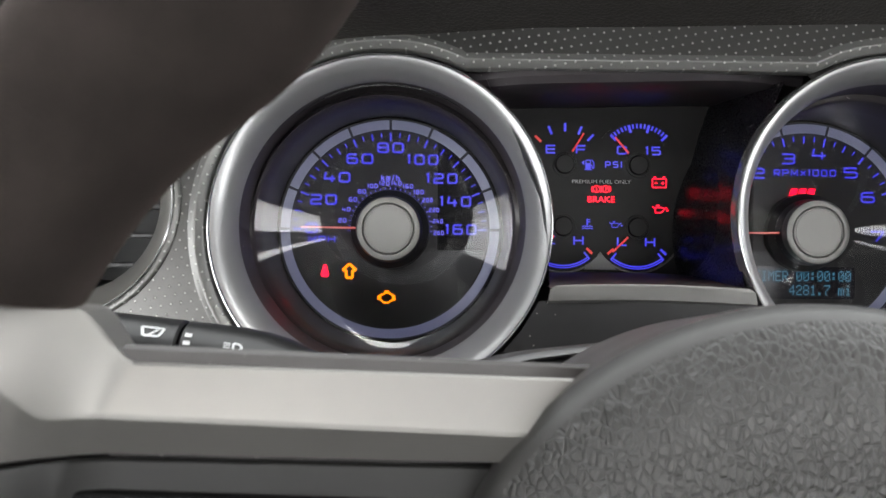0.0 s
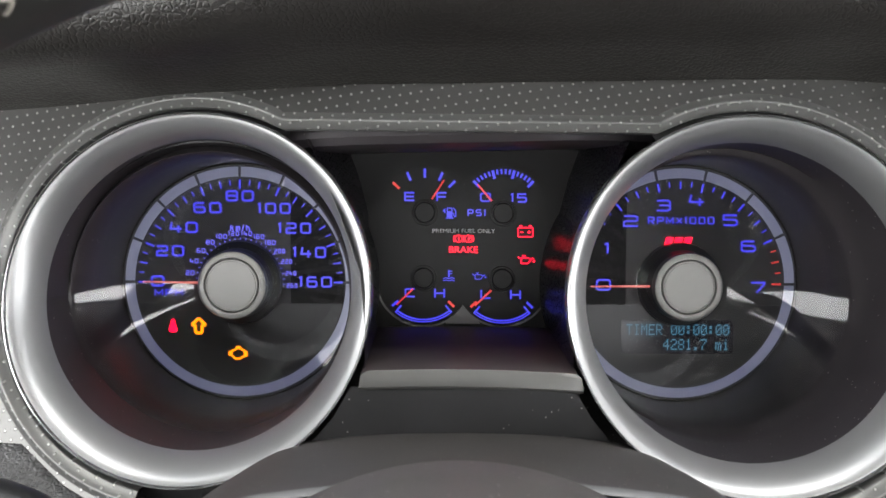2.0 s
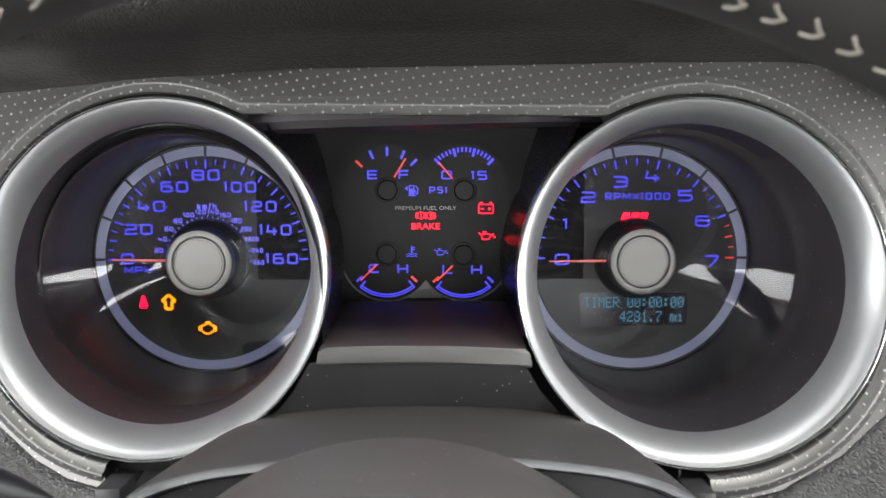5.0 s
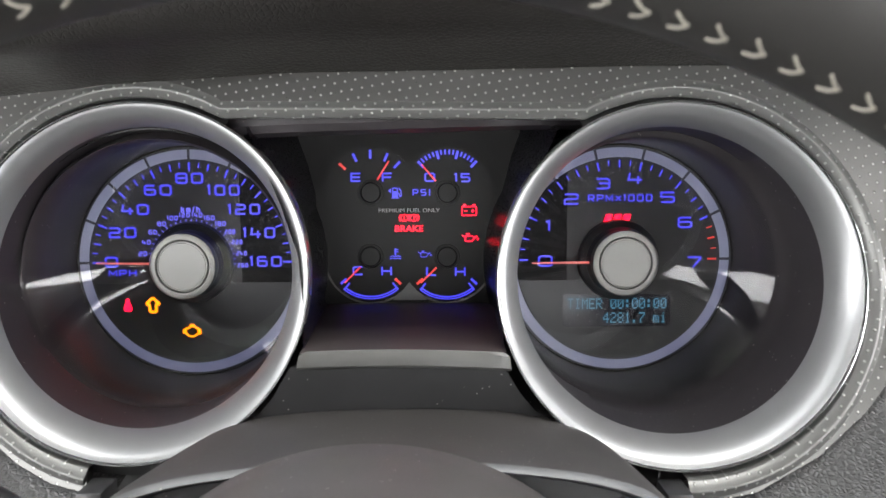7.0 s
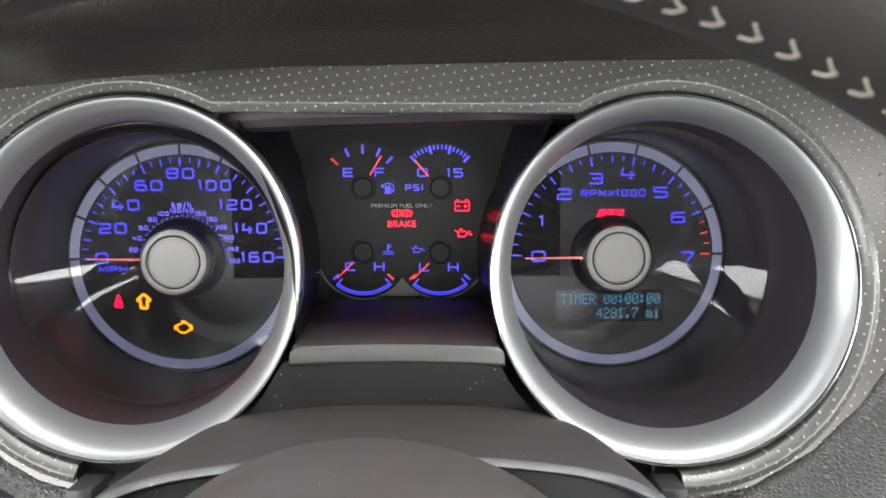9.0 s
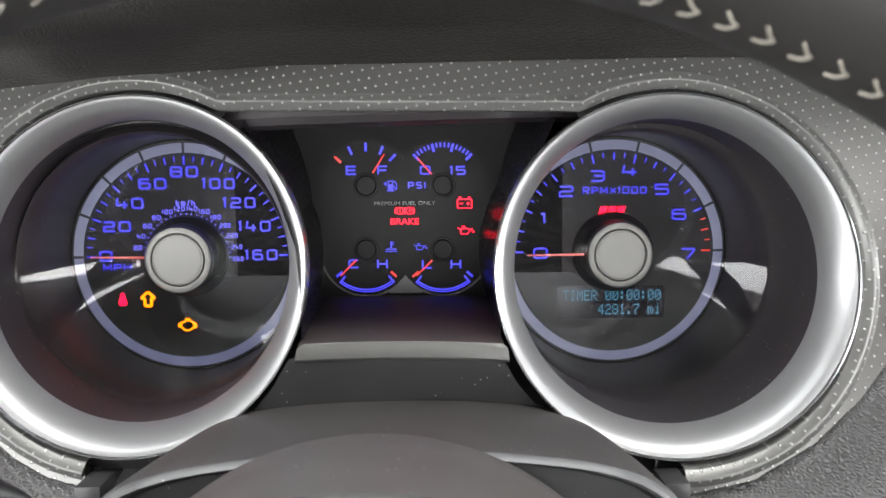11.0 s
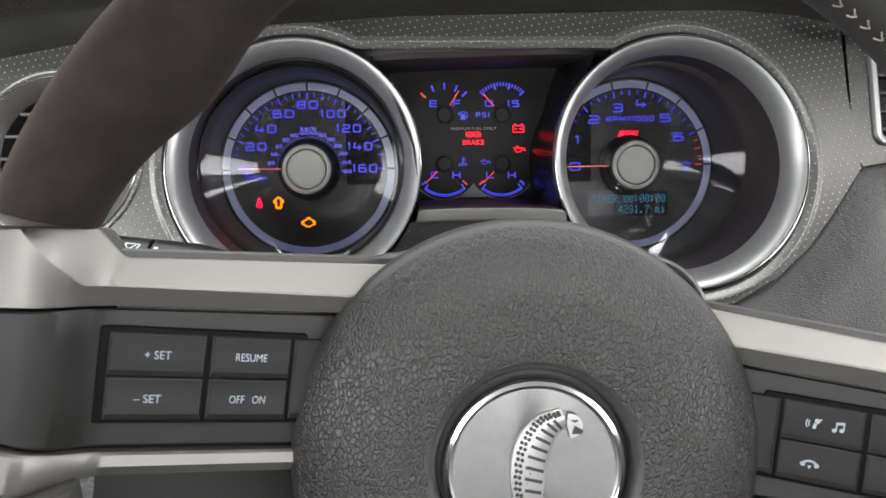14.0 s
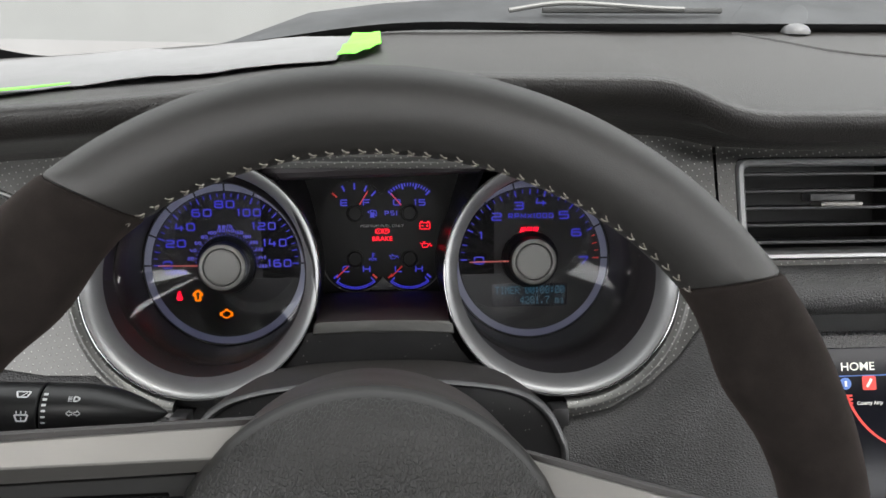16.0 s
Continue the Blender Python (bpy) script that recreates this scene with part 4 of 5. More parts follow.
arc(2.75, 0.75, 0.25, 0.6, -90, 90, bm=bm, m=m)
part("brake_telltale", bm, M_RED, small, "red lit brake symbol")
text("brake_lettering", "BRAKE", 0.0031, 0.0025, YG, 0.0164, M_RED, small, 1.1)

# housing between the dials: visor above, shelf below, satin strip, lower apron
part("visor", sheet([[(x, y + 0.008 + 2.2 * max(0.0, abs(x) - 0.04) ** 1.5, z + 0.0025 * (x / 0.1)) for y, z in ((-0.0740, 0.0720), (-0.0800, 0.0690), (-0.0810, 0.0655), (-0.0790, 0.0625), (-0.0740, 0.0610), (-0.0500, 0.0620), (-0.008, 0.0640), (-0.008, 0.0720))] for x in (-0.082, -0.0735, -0.065, -0.055, -0.045, -0.03, 0.0, 0.03, 0.045, 0.055, 0.065, 0.0735, 0.082)]), M_TUBE, cluster, "black rounded visor edge")
part("shelf", sheet([[(-0.0375 - 0.03 * (y + 0.0955), y, z), (-0.03, y, z + 0.0006), (0.0, y, z + 0.0009), (0.03, y, z + 0.0006), (0.0425 + 0.03 * (y + 0.0955), y, z)] for y, z in ((-0.0955, -0.0245), (-0.06, -0.0235), (-0.02, -0.0225), (0.002, -0.0222))]), M_SHELF, cluster, "dusty black shelf")
for flip in (1, -1):
    # cheeks of the recess: upright at the shelf, leaning out behind the rings higher up
    rows = [[(0.0025 - flip * (x + 0.0025), y, z) for y, x, z in ((0.001, xb, zb), (-0.045, (xb + xf) / 2, (zb + zf) / 2), (-0.090 + 0.24 * (zf + 0.0245), xf, zf))] for xb, zb, xf, zf in ((0.0395, -0.0225, 0.0368, -0.0248), (0.0432, -0.008, 0.0372, -0.008), (0.0438, 0.012, 0.0395, 0.012), (0.0440, 0.034, 0.0470, 0.032), (0.0480, 0.050, 0.0540, 0.048), (0.0530, 0.0645, 0.0620, 0.0640))]
    part("cheek", sheet(rows), M_BLACK_SMOOTH, cluster, "smooth black side of the recess")
rows = []
for k in range(13):
    u = k / 12
    x0, x1 = -0.0385 + 0.083 * u, -0.0350 + 0.077 * u
    sag = 0.0011 * (1 - (2 * u - 1) ** 2)
    tiltz = -0.0010 * u
    rows.append([(x1, -0.0940, -0.0240 + sag + tiltz), (x1, -0.0962, -0.0236 + sag + tiltz), (x0 * 0.75 + x1 * 0.25, -0.0972, -0.0250 + sag + tiltz), (x0, -0.0974, -0.0297 + sag + tiltz), (x0, -0.0964, -0.0308 + sag + tiltz), (x0, -0.0935, -0.0308 + sag + tiltz)])
part("strip", sheet(rows, cap=True), M_STRIP, cluster, "satin grey strip")
part("apron", sheet([[(u * w, y, z) for u in (-1, -0.5, 0, 0.5, 1)] for y, z, w in ((-0.0935, -0.0300, 0.0415), (-0.0925, -0.0420, 0.0485), (-0.0900, -0.0500, 0.0550), (-0.0890, -0.0600, 0.0670), (-0.0885, -0.0690, 0.085), (-0.0885, -0.0745, 0.105), (-0.0890, -0.1300, 0.105))]), M_BLACK, cluster, "black lower apron")
part("backing", box(-0.19, 0.19, 0.006, 0.012, -0.09, 0.09), M_BLACK, cluster)


# ---- dotted trim plate round the dials and the side vent ----
def arc_pts(cx, cz, r, a0, a1, n):
    return [(cx + r * math.cos(radians(a0 + (a1 - a0) * k / n)), cz + r * math.sin(radians(a0 + (a1 - a0) * k / n))) for k in range(n + 1)]


RR = 0.0752
VENT = (-0.2390, 0.0078, 0.0486)
outer = [(-0.1205, -0.0779), (-0.1348, -0.0744), (-0.1486, -0.0672), (-0.1660, -0.0528), (-0.1961, -0.0526), (-0.2206, -0.0489), (-0.2488, -0.0516), (-0.2765, -0.047), (-0.2964, -0.024), (-0.304, 0.0056), (-0.3014, 0.0396), (-0.2899, 0.0639), (-0.2276, 0.0746), (-0.16, 0.0788), (-0.1171, 0.0829), (-0.0459, 0.0872), (0.025, 0.0878), (0.0957, 0.0888), (0.1446, 0.0888), (0.179, 0.086), (0.2067, 0.0803), (0.208, 0.0394), (0.2128, -0.0037), (0.1946, -0.0291), (0.1798, -0.047), (0.1604, -0.0635), (0.1365, -0.0762), (0.1105, -0.0812)]
(LX, _, LZ, _, _), (RX, _, RZ, _, _) = RINGS[-1], RINGS[1]
low_r, low_l = outer[-1][0], outer[0][0]
end_r = [(low_r, RZ - math.sqrt(RR ** 2 - (low_r - RX) ** 2))]
end_l = [(low_l, LZ - math.sqrt(RR ** 2 - (low_l - LX) ** 2))]
right_arc = arc_pts(RX, RZ, RR, -90, 118, 70)
left_arc = arc_pts(LX, LZ, RR, 62, 258.8, 70)
trim = root("dotted_trim_panel", "dark metallic dashboard trim embossed with small pale dots", "trim panel")
part("plate", plate([outer + end_r + right_arc + left_arc + end_l, arc_pts(VENT[0], VENT[1], VENT[2], 0, 355, 71)], lambda x, z: trim_y(x, z) - 0.001, 0.006), M_TRIM, trim, "dotted metallic plate", smooth=20)
# the edge round the dials: a band turned inwards, a raised ridge, then a fall to the plate
line = [Vector((x, 0, z)) for x, z in right_arc + left_arc]
rows = []
for k, p in enumerate(line):
    along = (line[min(k + 1, len(line) - 1)] - line[max(k - 1, 0)]).normalized()
    out = Vector((along.z, 0, -along.x))
    rows.append([(q.x, trim_y(q.x, q.z) + d, q.z) for q, d in ((p + out * o, d) for o, d in ((-0.0022, 0.0060), (-0.0022, -0.0004), (-0.0018, -0.0012), (0.0003, -0.0021), (0.0009, -0.0028), (0.0016, -0.0030), (0.0023, -0.0026), (0.0036, -0.0016), (0.0046, -0.0012)))])
part("rolled_edge", sheet(rows), M_LIP, trim, "rounded pale edge round the dials", smooth=60)
part("vent_edge", tube([(x, trim_y(x, z) - 0.0012, z) for x, z in arc_pts(VENT[0], VENT[1], VENT[2], 0, 354, 59)], 0.0015, closed=True), M_LIP, trim)
for x, y in ((-0.1152, -0.104), (0.1052, -0.111)):
    part("end_clip", box(x - 0.005, x + 0.005, y - 0.006, y + 0.010, -0.0845, -0.0735, 0.0012), M_BLACK, trim, "small black end clip")


# ---- round vent at the driver's side ----
def round_vent():
    cx, cz, r = VENT
    v = root("round_air_vent", "round air vent with satin ring and black slats", "air vent")
    rows = [tilted_ring(cx, trim_y(cx, cz) + d, cz, q, -0.11, 0.20, 72) for q, d in ((0.0460, -0.0019), (0.0454, -0.0014), (0.0430, 0.0012), (0.0402, 0.0048), (0.0378, 0.0085), (0.0370, 0.0100))]
    part("ring", sheet(rows, loop_u=True), M_SILVER, v, "satin silver ring")
    rows = [tilted_ring(cx, trim_y(cx, cz) + d, cz, q, -0.11, 0.20, 72) for q, d in ((0.0472, 0.006), (0.0472, -0.0005), (0.0469, -0.0018), (0.0464, -0.0022), (0.0459, -0.0019), (0.0458, -0.0012))]
    part("ring_edge", sheet(rows, loop_u=True), M_EDGE, v, "thin bright outer edge")
    rows = [tilted_ring(cx, trim_y(cx, cz) + d, cz, q, -0.11, 0.20, 48) for q, d in ((0.0372, 0.0098), (0.0366, 0.03), (0.034, 0.055), (0.0001, 0.056))]
    part("duct", sheet(rows, loop_u=True), M_RUBBER, v, "black duct")
    for k in range(5):
        dz = -0.0255 + k * 0.0128
        half = math.sqrt(0.0366 ** 2 - dz ** 2)
        y = trim_y(cx, cz + dz) + 0.004
        part("slat", box(cx - half, cx + half, y + 0.007, y + 0.023, cz + dz - 0.0010, cz + dz + 0.0010, 0.0006), M_BLACK, v)
    part("tab", box(cx - 0.002, cx + 0.020, trim_y(cx, cz) + 0.004, trim_y(cx, cz) + 0.016, cz - 0.0024, cz + 0.0012, 0.0008), M_SILVER, v, "bright adjusting tab")


round_vent()


# ---- dashboard pad, lower panels, crossbar ----
TOP_X, TOP_Z = zip(*((-0.5, 0.058), (-0.2899, 0.0639), (-0.2276, 0.0746), (-0.16, 0.0788), (-0.1171, 0.0829), (-0.0459, 0.0872), (0.025, 0.0878), (0.0957, 0.0888), (0.1446, 0.0888), (0.179, 0.086), (0.2067, 0.0798), (0.26, 0.077), (0.9, 0.077)))
BROW_X, BROW_Z = zip(*((-0.50, 0.084), (-0.26, 0.0935), (-0.17, 0.0985), (-0.10, 0.1045), (-0.06, 0.1105), (0.0, 0.1140), (0.10, 0.1125), (0.160, 0.1120), (0.175, 0.1085), (0.198, 0.0960), (0.213, 0.0918), (0.30, 0.0915), (0.9, 0.0900)))


def brow(x):
    return sum(float(np.interp(x + d, BROW_X, BROW_Z)) for d in (-0.012, -0.006, 0, 0.006, 0.012)) / 5


def rear(x):
    return 0.155 - 0.09 * ((x - 0.37) / 0.87) ** 2


def pad_top(x, y):
    a = brow(x) + 0.0065
    s = min(max((y + 0.11) / 0.249, 0), 1.2)
    return a + (float(np.interp(x, (-0.45, -0.25, 0.02), (0.158, 0.166, 0.182))) - a) * s


def dash_pad():
    rows = []
    for k in range(91):
        x = -0.46 + 0.80 * k / 70 if k <= 70 else 0.34 + 0.84 * (k - 70) / 20
        zt, zb, yr = float(np.interp(x, TOP_X, TOP_Z)), brow(x), rear(x)
        ty = trim_y(x, zt)
        row = [(x, ty + 0.016, zt - 0.010), (x, ty + 0.0025, zt - 0.003), (x, ty - 0.0070, zt - 0.0008), (x, ty - 0.0115, zt + 0.0012), (x, min(ty - 0.018, -0.0985), zt + 0.006), (x, -0.1170, zb - 0.0125), (x, -0.1220, zb - 0.0060), (x, -0.1242, zb - 0.0022), (x, -0.1246, zb + 0.0006), (x, -0.1234, zb + 0.0030), (x, -0.1200, zb + 0.0048), (x, -0.1140, zb + 0.0060)]
        for j in range(9):
            y = -0.105 + (yr + 0.105) * j / 8
            row.append((x, y, pad_top(x, y)))
        row.append((x, yr + 0.004, pad_top(x, yr) - 0.02))
        rows.append(row)
    d = root("dashboard", "dark grained dashboard pad with a raised brow over the dials", "dashboard")
    part("brow", sheet([r[:13] for r in rows]), M_DASH, d, smooth=50)
    part("top_pad", sheet([r[12:] for r in rows]), M_DASH, d, smooth=50)
    return d


dashboard = dash_pad()
single("light_sensor", lathe([(0.0125, 0.001), (0.0120, -0.0015), (0.0100, -0.0045), (0.0060, -0.0066), (0.0, -0.0073)], 0, 0, 32), M_LIP_GREY, "small grey sensor dome on the dashboard", "sensor", CAR @ pose(0.366, 0.128, 0.1800, -76, 0, 0))


def pad_seam():
    line = [(0.310, 0.13), (0.335, 0.09), (0.360, 0.05), (0.40, 0.03), (0.47, 0.025), (0.60, 0.02)]
    pts = [(x, y, pad_top(x, y) + 0.0004) for x, y, _ in smooth_line([(x, y, 0) for x, y in line], 40)]
    part("raised_seam", tube(pts, 0.0013, n=8, flat=0.5), M_DASH, dashboard)


pad_seam()


def lower_panel(name, edge, label, foot_y, foot_z, fold):
    """Padded panel from under the trim's lower edge, bulging towards the driver, down to its foot."""
    rows = []
    pts = smooth_line([(x, 0, z) for x, z in edge], 64)
    ridge = smooth_line([(x, 0, z) for x, z in fold], 40)
    for p in pts:
        y0 = trim_y(p.x, p.z) + 0.0035
        row = [(p.x, y0 + 0.012, p.z + 0.004), (p.x, y0, p.z + 0.0015), (p.x, y0 - 0.0022, p.z - 0.0018)]
        for k in range(1, 31):
            s = k / 30
            z = p.z + (foot_z - p.z) * s
            d = min((Vector((p.x, 0, z)) - q).length for q in ridge)
            row.append((p.x, y0 + (foot_y - y0) * (1 - (1 - s) ** 2.2) - 0.008 * min(1, s * 6) * math.exp(-(d / 0.015) ** 2), z))
        rows.append(row)
    panel = root(name, label, "dashboard panel")
    part("edge_piping", sheet([r[:4] for r in rows]), M_KNEE, panel, smooth=50)
    part("padding", sheet([r[3:] for r in rows]), M_KNEE, panel, smooth=50)
    return panel


lower_panel("lower_dash_panel", [(0.1018, -0.0830), (0.1149, -0.0818), (0.1365, -0.0770), (0.1604, -0.0643), (0.1798, -0.0478), (0.1946, -0.0298), (0.2123, -0.0052), (0.2301, 0.0008), (0.26, 0.0015)], "dark grained padded panel beside the steering column", -0.150, -0.24, [(0.09, -0.097), (0.115, -0.0900), (0.162, -0.0810), (0.193, -0.0520), (0.209, -0.0300), (0.225, -0.010)])
lower_panel("lower_dash_panel", [(-0.4276, 0.0179), (-0.3155, -0.0222), (-0.2765, -0.0489), (-0.2488, -0.0527), (-0.2206, -0.0499), (-0.1961, -0.0534), (-0.1673, -0.0540), (-0.1491, -0.0682), (-0.1348, -0.0754), (-0.1175, -0.0795), (-0.1103, -0.0797)], "dark grained padded panel under the side vent", -0.150, -0.24, [(-0.10, -0.10), (-0.15, -0.095), (-0.20, -0.075), (-0.27, -0.070), (-0.40, -0.02)])


def crossbar():
    prof = [(-0.085, 0.006), (-0.0955, 0.0045), (-0.1040, -0.0005), (-0.1090, -0.0090), (-0.1095, -0.0170), (-0.1050, -0.0235), (-0.0960, -0.0260), (-0.080, -0.0265)]
    rows = [[(x, y, z) for y, z in prof] for x in (0.236, 0.242, 0.27, 0.32, 0.40, 0.60, 0.9)]
    single("dash_crossbar", sheet(rows), M_KNEE, "dark grained padded bar under the centre vent", "dashboard panel", smooth=50)


crossbar()


# ---- centre vent panel ----
def centre_vent():
    panel = root("centre_trim_panel", "dark metallic dotted trim panel round the centre vent", "trim panel")
    hole = rounded(0.2205, 0.3560, 0.0080, 0.0705, 0.0075)
    part("plate", plate([[(0.2095, 0.0040), (0.2140, -0.0030), (0.24, 0.0008), (0.40, 0.0008), (0.40, 0.0780), (0.26, 0.0780), (0.2090, 0.0795), (0.2095, 0.04)], hole], lambda x, z: trim_y(x, z) - 0.001, 0.006), M_TRIM, panel, "dotted metallic plate", smooth=20)
    v = root("rectangular_air_vent", "rectangular air vent with satin frame and black slats", "air vent")
    loops = []
    for g, d in ((0.0, 0.004), (0.0, -0.0028), (0.0008, -0.0040), (0.0028, -0.0044), (0.0042, -0.0030), (0.0050, 0.004), (0.0052, 0.012)):
        loops.append([(x, trim_y(x, z) + d, z) for x, z in rounded(0.2212 + g, 0.3552 - g, 0.0088 + g, 0.0697 - g, 0.0070 - g * 0.8)])
    part("frame", sheet(loops, loop_u=True), M_CHROME, v, "satin silver frame")
    loops = [[(x, trim_y(x, z) + d, z) for x, z in rounded(0.2262, 0.3502, 0.0138, 0.0647, 0.003)] for d in (0.010, 0.075)]
    part("duct", sheet(loops, loop_u=True, cap=False), M_RUBBER, v, "black duct")
    part("duct_back", box(0.22, 0.355, -0.02, -0.018, 0.008, 0.07), M_RUBBER, v)
    for k in range(5):
        z = 0.0180 + k * 0.0105
        y = trim_y(0.29, z)
        part("slat", box(0.2263, 0.3500, y + 0.005, y + 0.022, z - 0.0011, z + 0.0011, 0.0007), M_BLACK, v)
    part("tab", box(0.273, 0.300, trim_y(0.29, 0.042) - 0.003, trim_y(0.29, 0.042) + 0.010, 0.0398, 0.0432, 0.0009), M_SILVER, v, "bright adjusting tab")
    part("tab_block", box(0.268, 0.297, trim_y(0.29, 0.045) - 0.000, trim_y(0.29, 0.045) + 0.012, 0.0432, 0.0480, 0.0009), M_BLACK, v)


centre_vent()


# ---- touch screen in the centre stack ----
def touch_screen():
    s = root("touch_screen", "touch screen showing a dark menu page with red marks", "touch screen")
    m = Matrix.Translation((0.34, -0.1195, 0)) @ Matrix.Rotation(-math.atan(SLOPE), 4, "X")
    part("bezel", box(-0.0905, 0.110, 0.0005, 0.012, -0.19, -0.0305, 0.003, m=m), M_BLACK_SMOOTH, s, "gloss black surround")
    part("glass", box(-0.0835, 0.103, -0.0005, 0.002, -0.17, -0.0400, 0.0006, m=m), M_SCREEN, s, "dark glossy screen")
    text("menu_lettering", "HOME", 0.0046, -0.0655, -0.0008, -0.0507, M_SCREEN_WHITE, s, 1.1, bold=0.015, m=m)
    part("menu_rule", bar(-0.080, -0.0560, 0.06, -0.0560, 0.0005, -0.0008, m=m), M_SCREEN_BLUE, s)
    bm = disc(-0.0735, -0.0603, 0.0034, -0.0008, m=m)
    part("round_icon", bm, M_SCREEN_BLUE, s)
    part("round_icon_mark", bar(-0.0735, -0.0588, -0.0735, -0.0620, 0.0013, -0.0012, m=m), M_SCREEN_WHITE, s)
    part("square_icon", poly(rounded(-0.0635, -0.0553, -0.0643, -0.0563, 0.001, 3), -0.0008, m=m), M_SCREEN_RED, s)
    part("square_icon_mark", bar(-0.0610, -0.0625, -0.0580, -0.0580, 0.0015, -0.0012, m=m), M_SCREEN_WHITE, s)
    for k in range(3):
        part("menu_bar", bar(-0.0785, -0.0672 - k * 0.0021, -0.0700, -0.0672 - k * 0.0021, 0.0012, -0.0008, m=m), M_SCREEN_RED, s)
    text("place_lettering", "County Airp", 0.0021, -0.0600, -0.0009, -0.0718, M_SCREEN_WHITE, s, 1.0, bold=0.01, m=m)
    part("map_line", arc(-0.030, -0.055, 0.044, 0.0455, 195, 262, -0.0008, m=m), M_SCREEN_RED, s)
    part("map_mark", poly([(-0.052, -0.104), (-0.046, -0.094), (-0.040, -0.104)], -0.0008, m=m), M_SCREEN_RED, s)


touch_screen()


# ---- steering column cover ----
def column_cover():
    half_near = [(0.0, -0.0350), (0.025, -0.0356), (0.046, -0.0376), (0.062, -0.0402), (0.076, -0.0450), (0.086, -0.0535), (0.0925, -0.0660), (0.0955, -0.0820), (0.097, -0.17)]
    half_far = [(0.0, -0.0495), (0.026, -0.0500), (0.050, -0.0520), (0.066, -0.0553), (0.079, -0.0620), (0.0895, -0.0720), (0.096, -0.0880), (0.0985, -0.104), (0.099, -0.17)]

    def full(half, y, grow=0.0):
        h = smooth_line([(x, 0, z) for x, z in half], 28)
        h = [Vector((p.x * (1 + grow), 0, p.z + grow * 0.05)) for p in h]
        return [(-p.x, y, p.z) for p in reversed(h[1:])] + [(p.x, y, p.z) for p in h]

    def mix(s):
        return [((1 - s) * a[0] + s * b[0], (1 - s) * a[1] + s * b[1]) for a, b in zip(half_near, half_far)]

    rows = [full(half_near, -0.1812, -0.040), full(half_near, -0.1830, -0.034), full(half_near, -0.1838, -0.022), full(half_near, -0.1830, -0.009), full(half_near, -0.1805, -0.001), full(half_near, -0.1760, 0.0)] + [full(mix(s), -0.176 + 0.092 * s, 0.006 * math.sin(math.pi * s)) for s in (0.2, 0.4, 0.6, 0.8, 1.0)]
    c = root("column_cover", "dusty dark plastic steering column cover", "column cover")
    part("upper_shell", sheet(rows[4:]), M_SHROUD, c)
    # lip paler and front darker than the shell: light and shade in the colours
    part("front_lip", sheet(rows[:5]), M_LIP_GREY, c, "rounded front lip, paler for the light it catches")
    base = full(half_near, 0.0, -0.040)
    inner = [[(x * k, y, -0.130 + (z + 0.130) * k) for x, _, z in base] for k, y in ((1.0, -0.1812), (0.99, -0.1802), (0.97, -0.1800), (0.75, -0.1805), (0.4, -0.1815), (0.05, -0.1820))]
    part("front_recess", sheet(inner), M_BLACK, c, "front under the lip, darkened for shade")
    part("collar", lathe([(0.058, -0.150), (0.060, -0.185), (0.055, -0.205), (0.050, -0.235)], 0.0, -0.105, 48), M_BLACK, c)


column_cover()


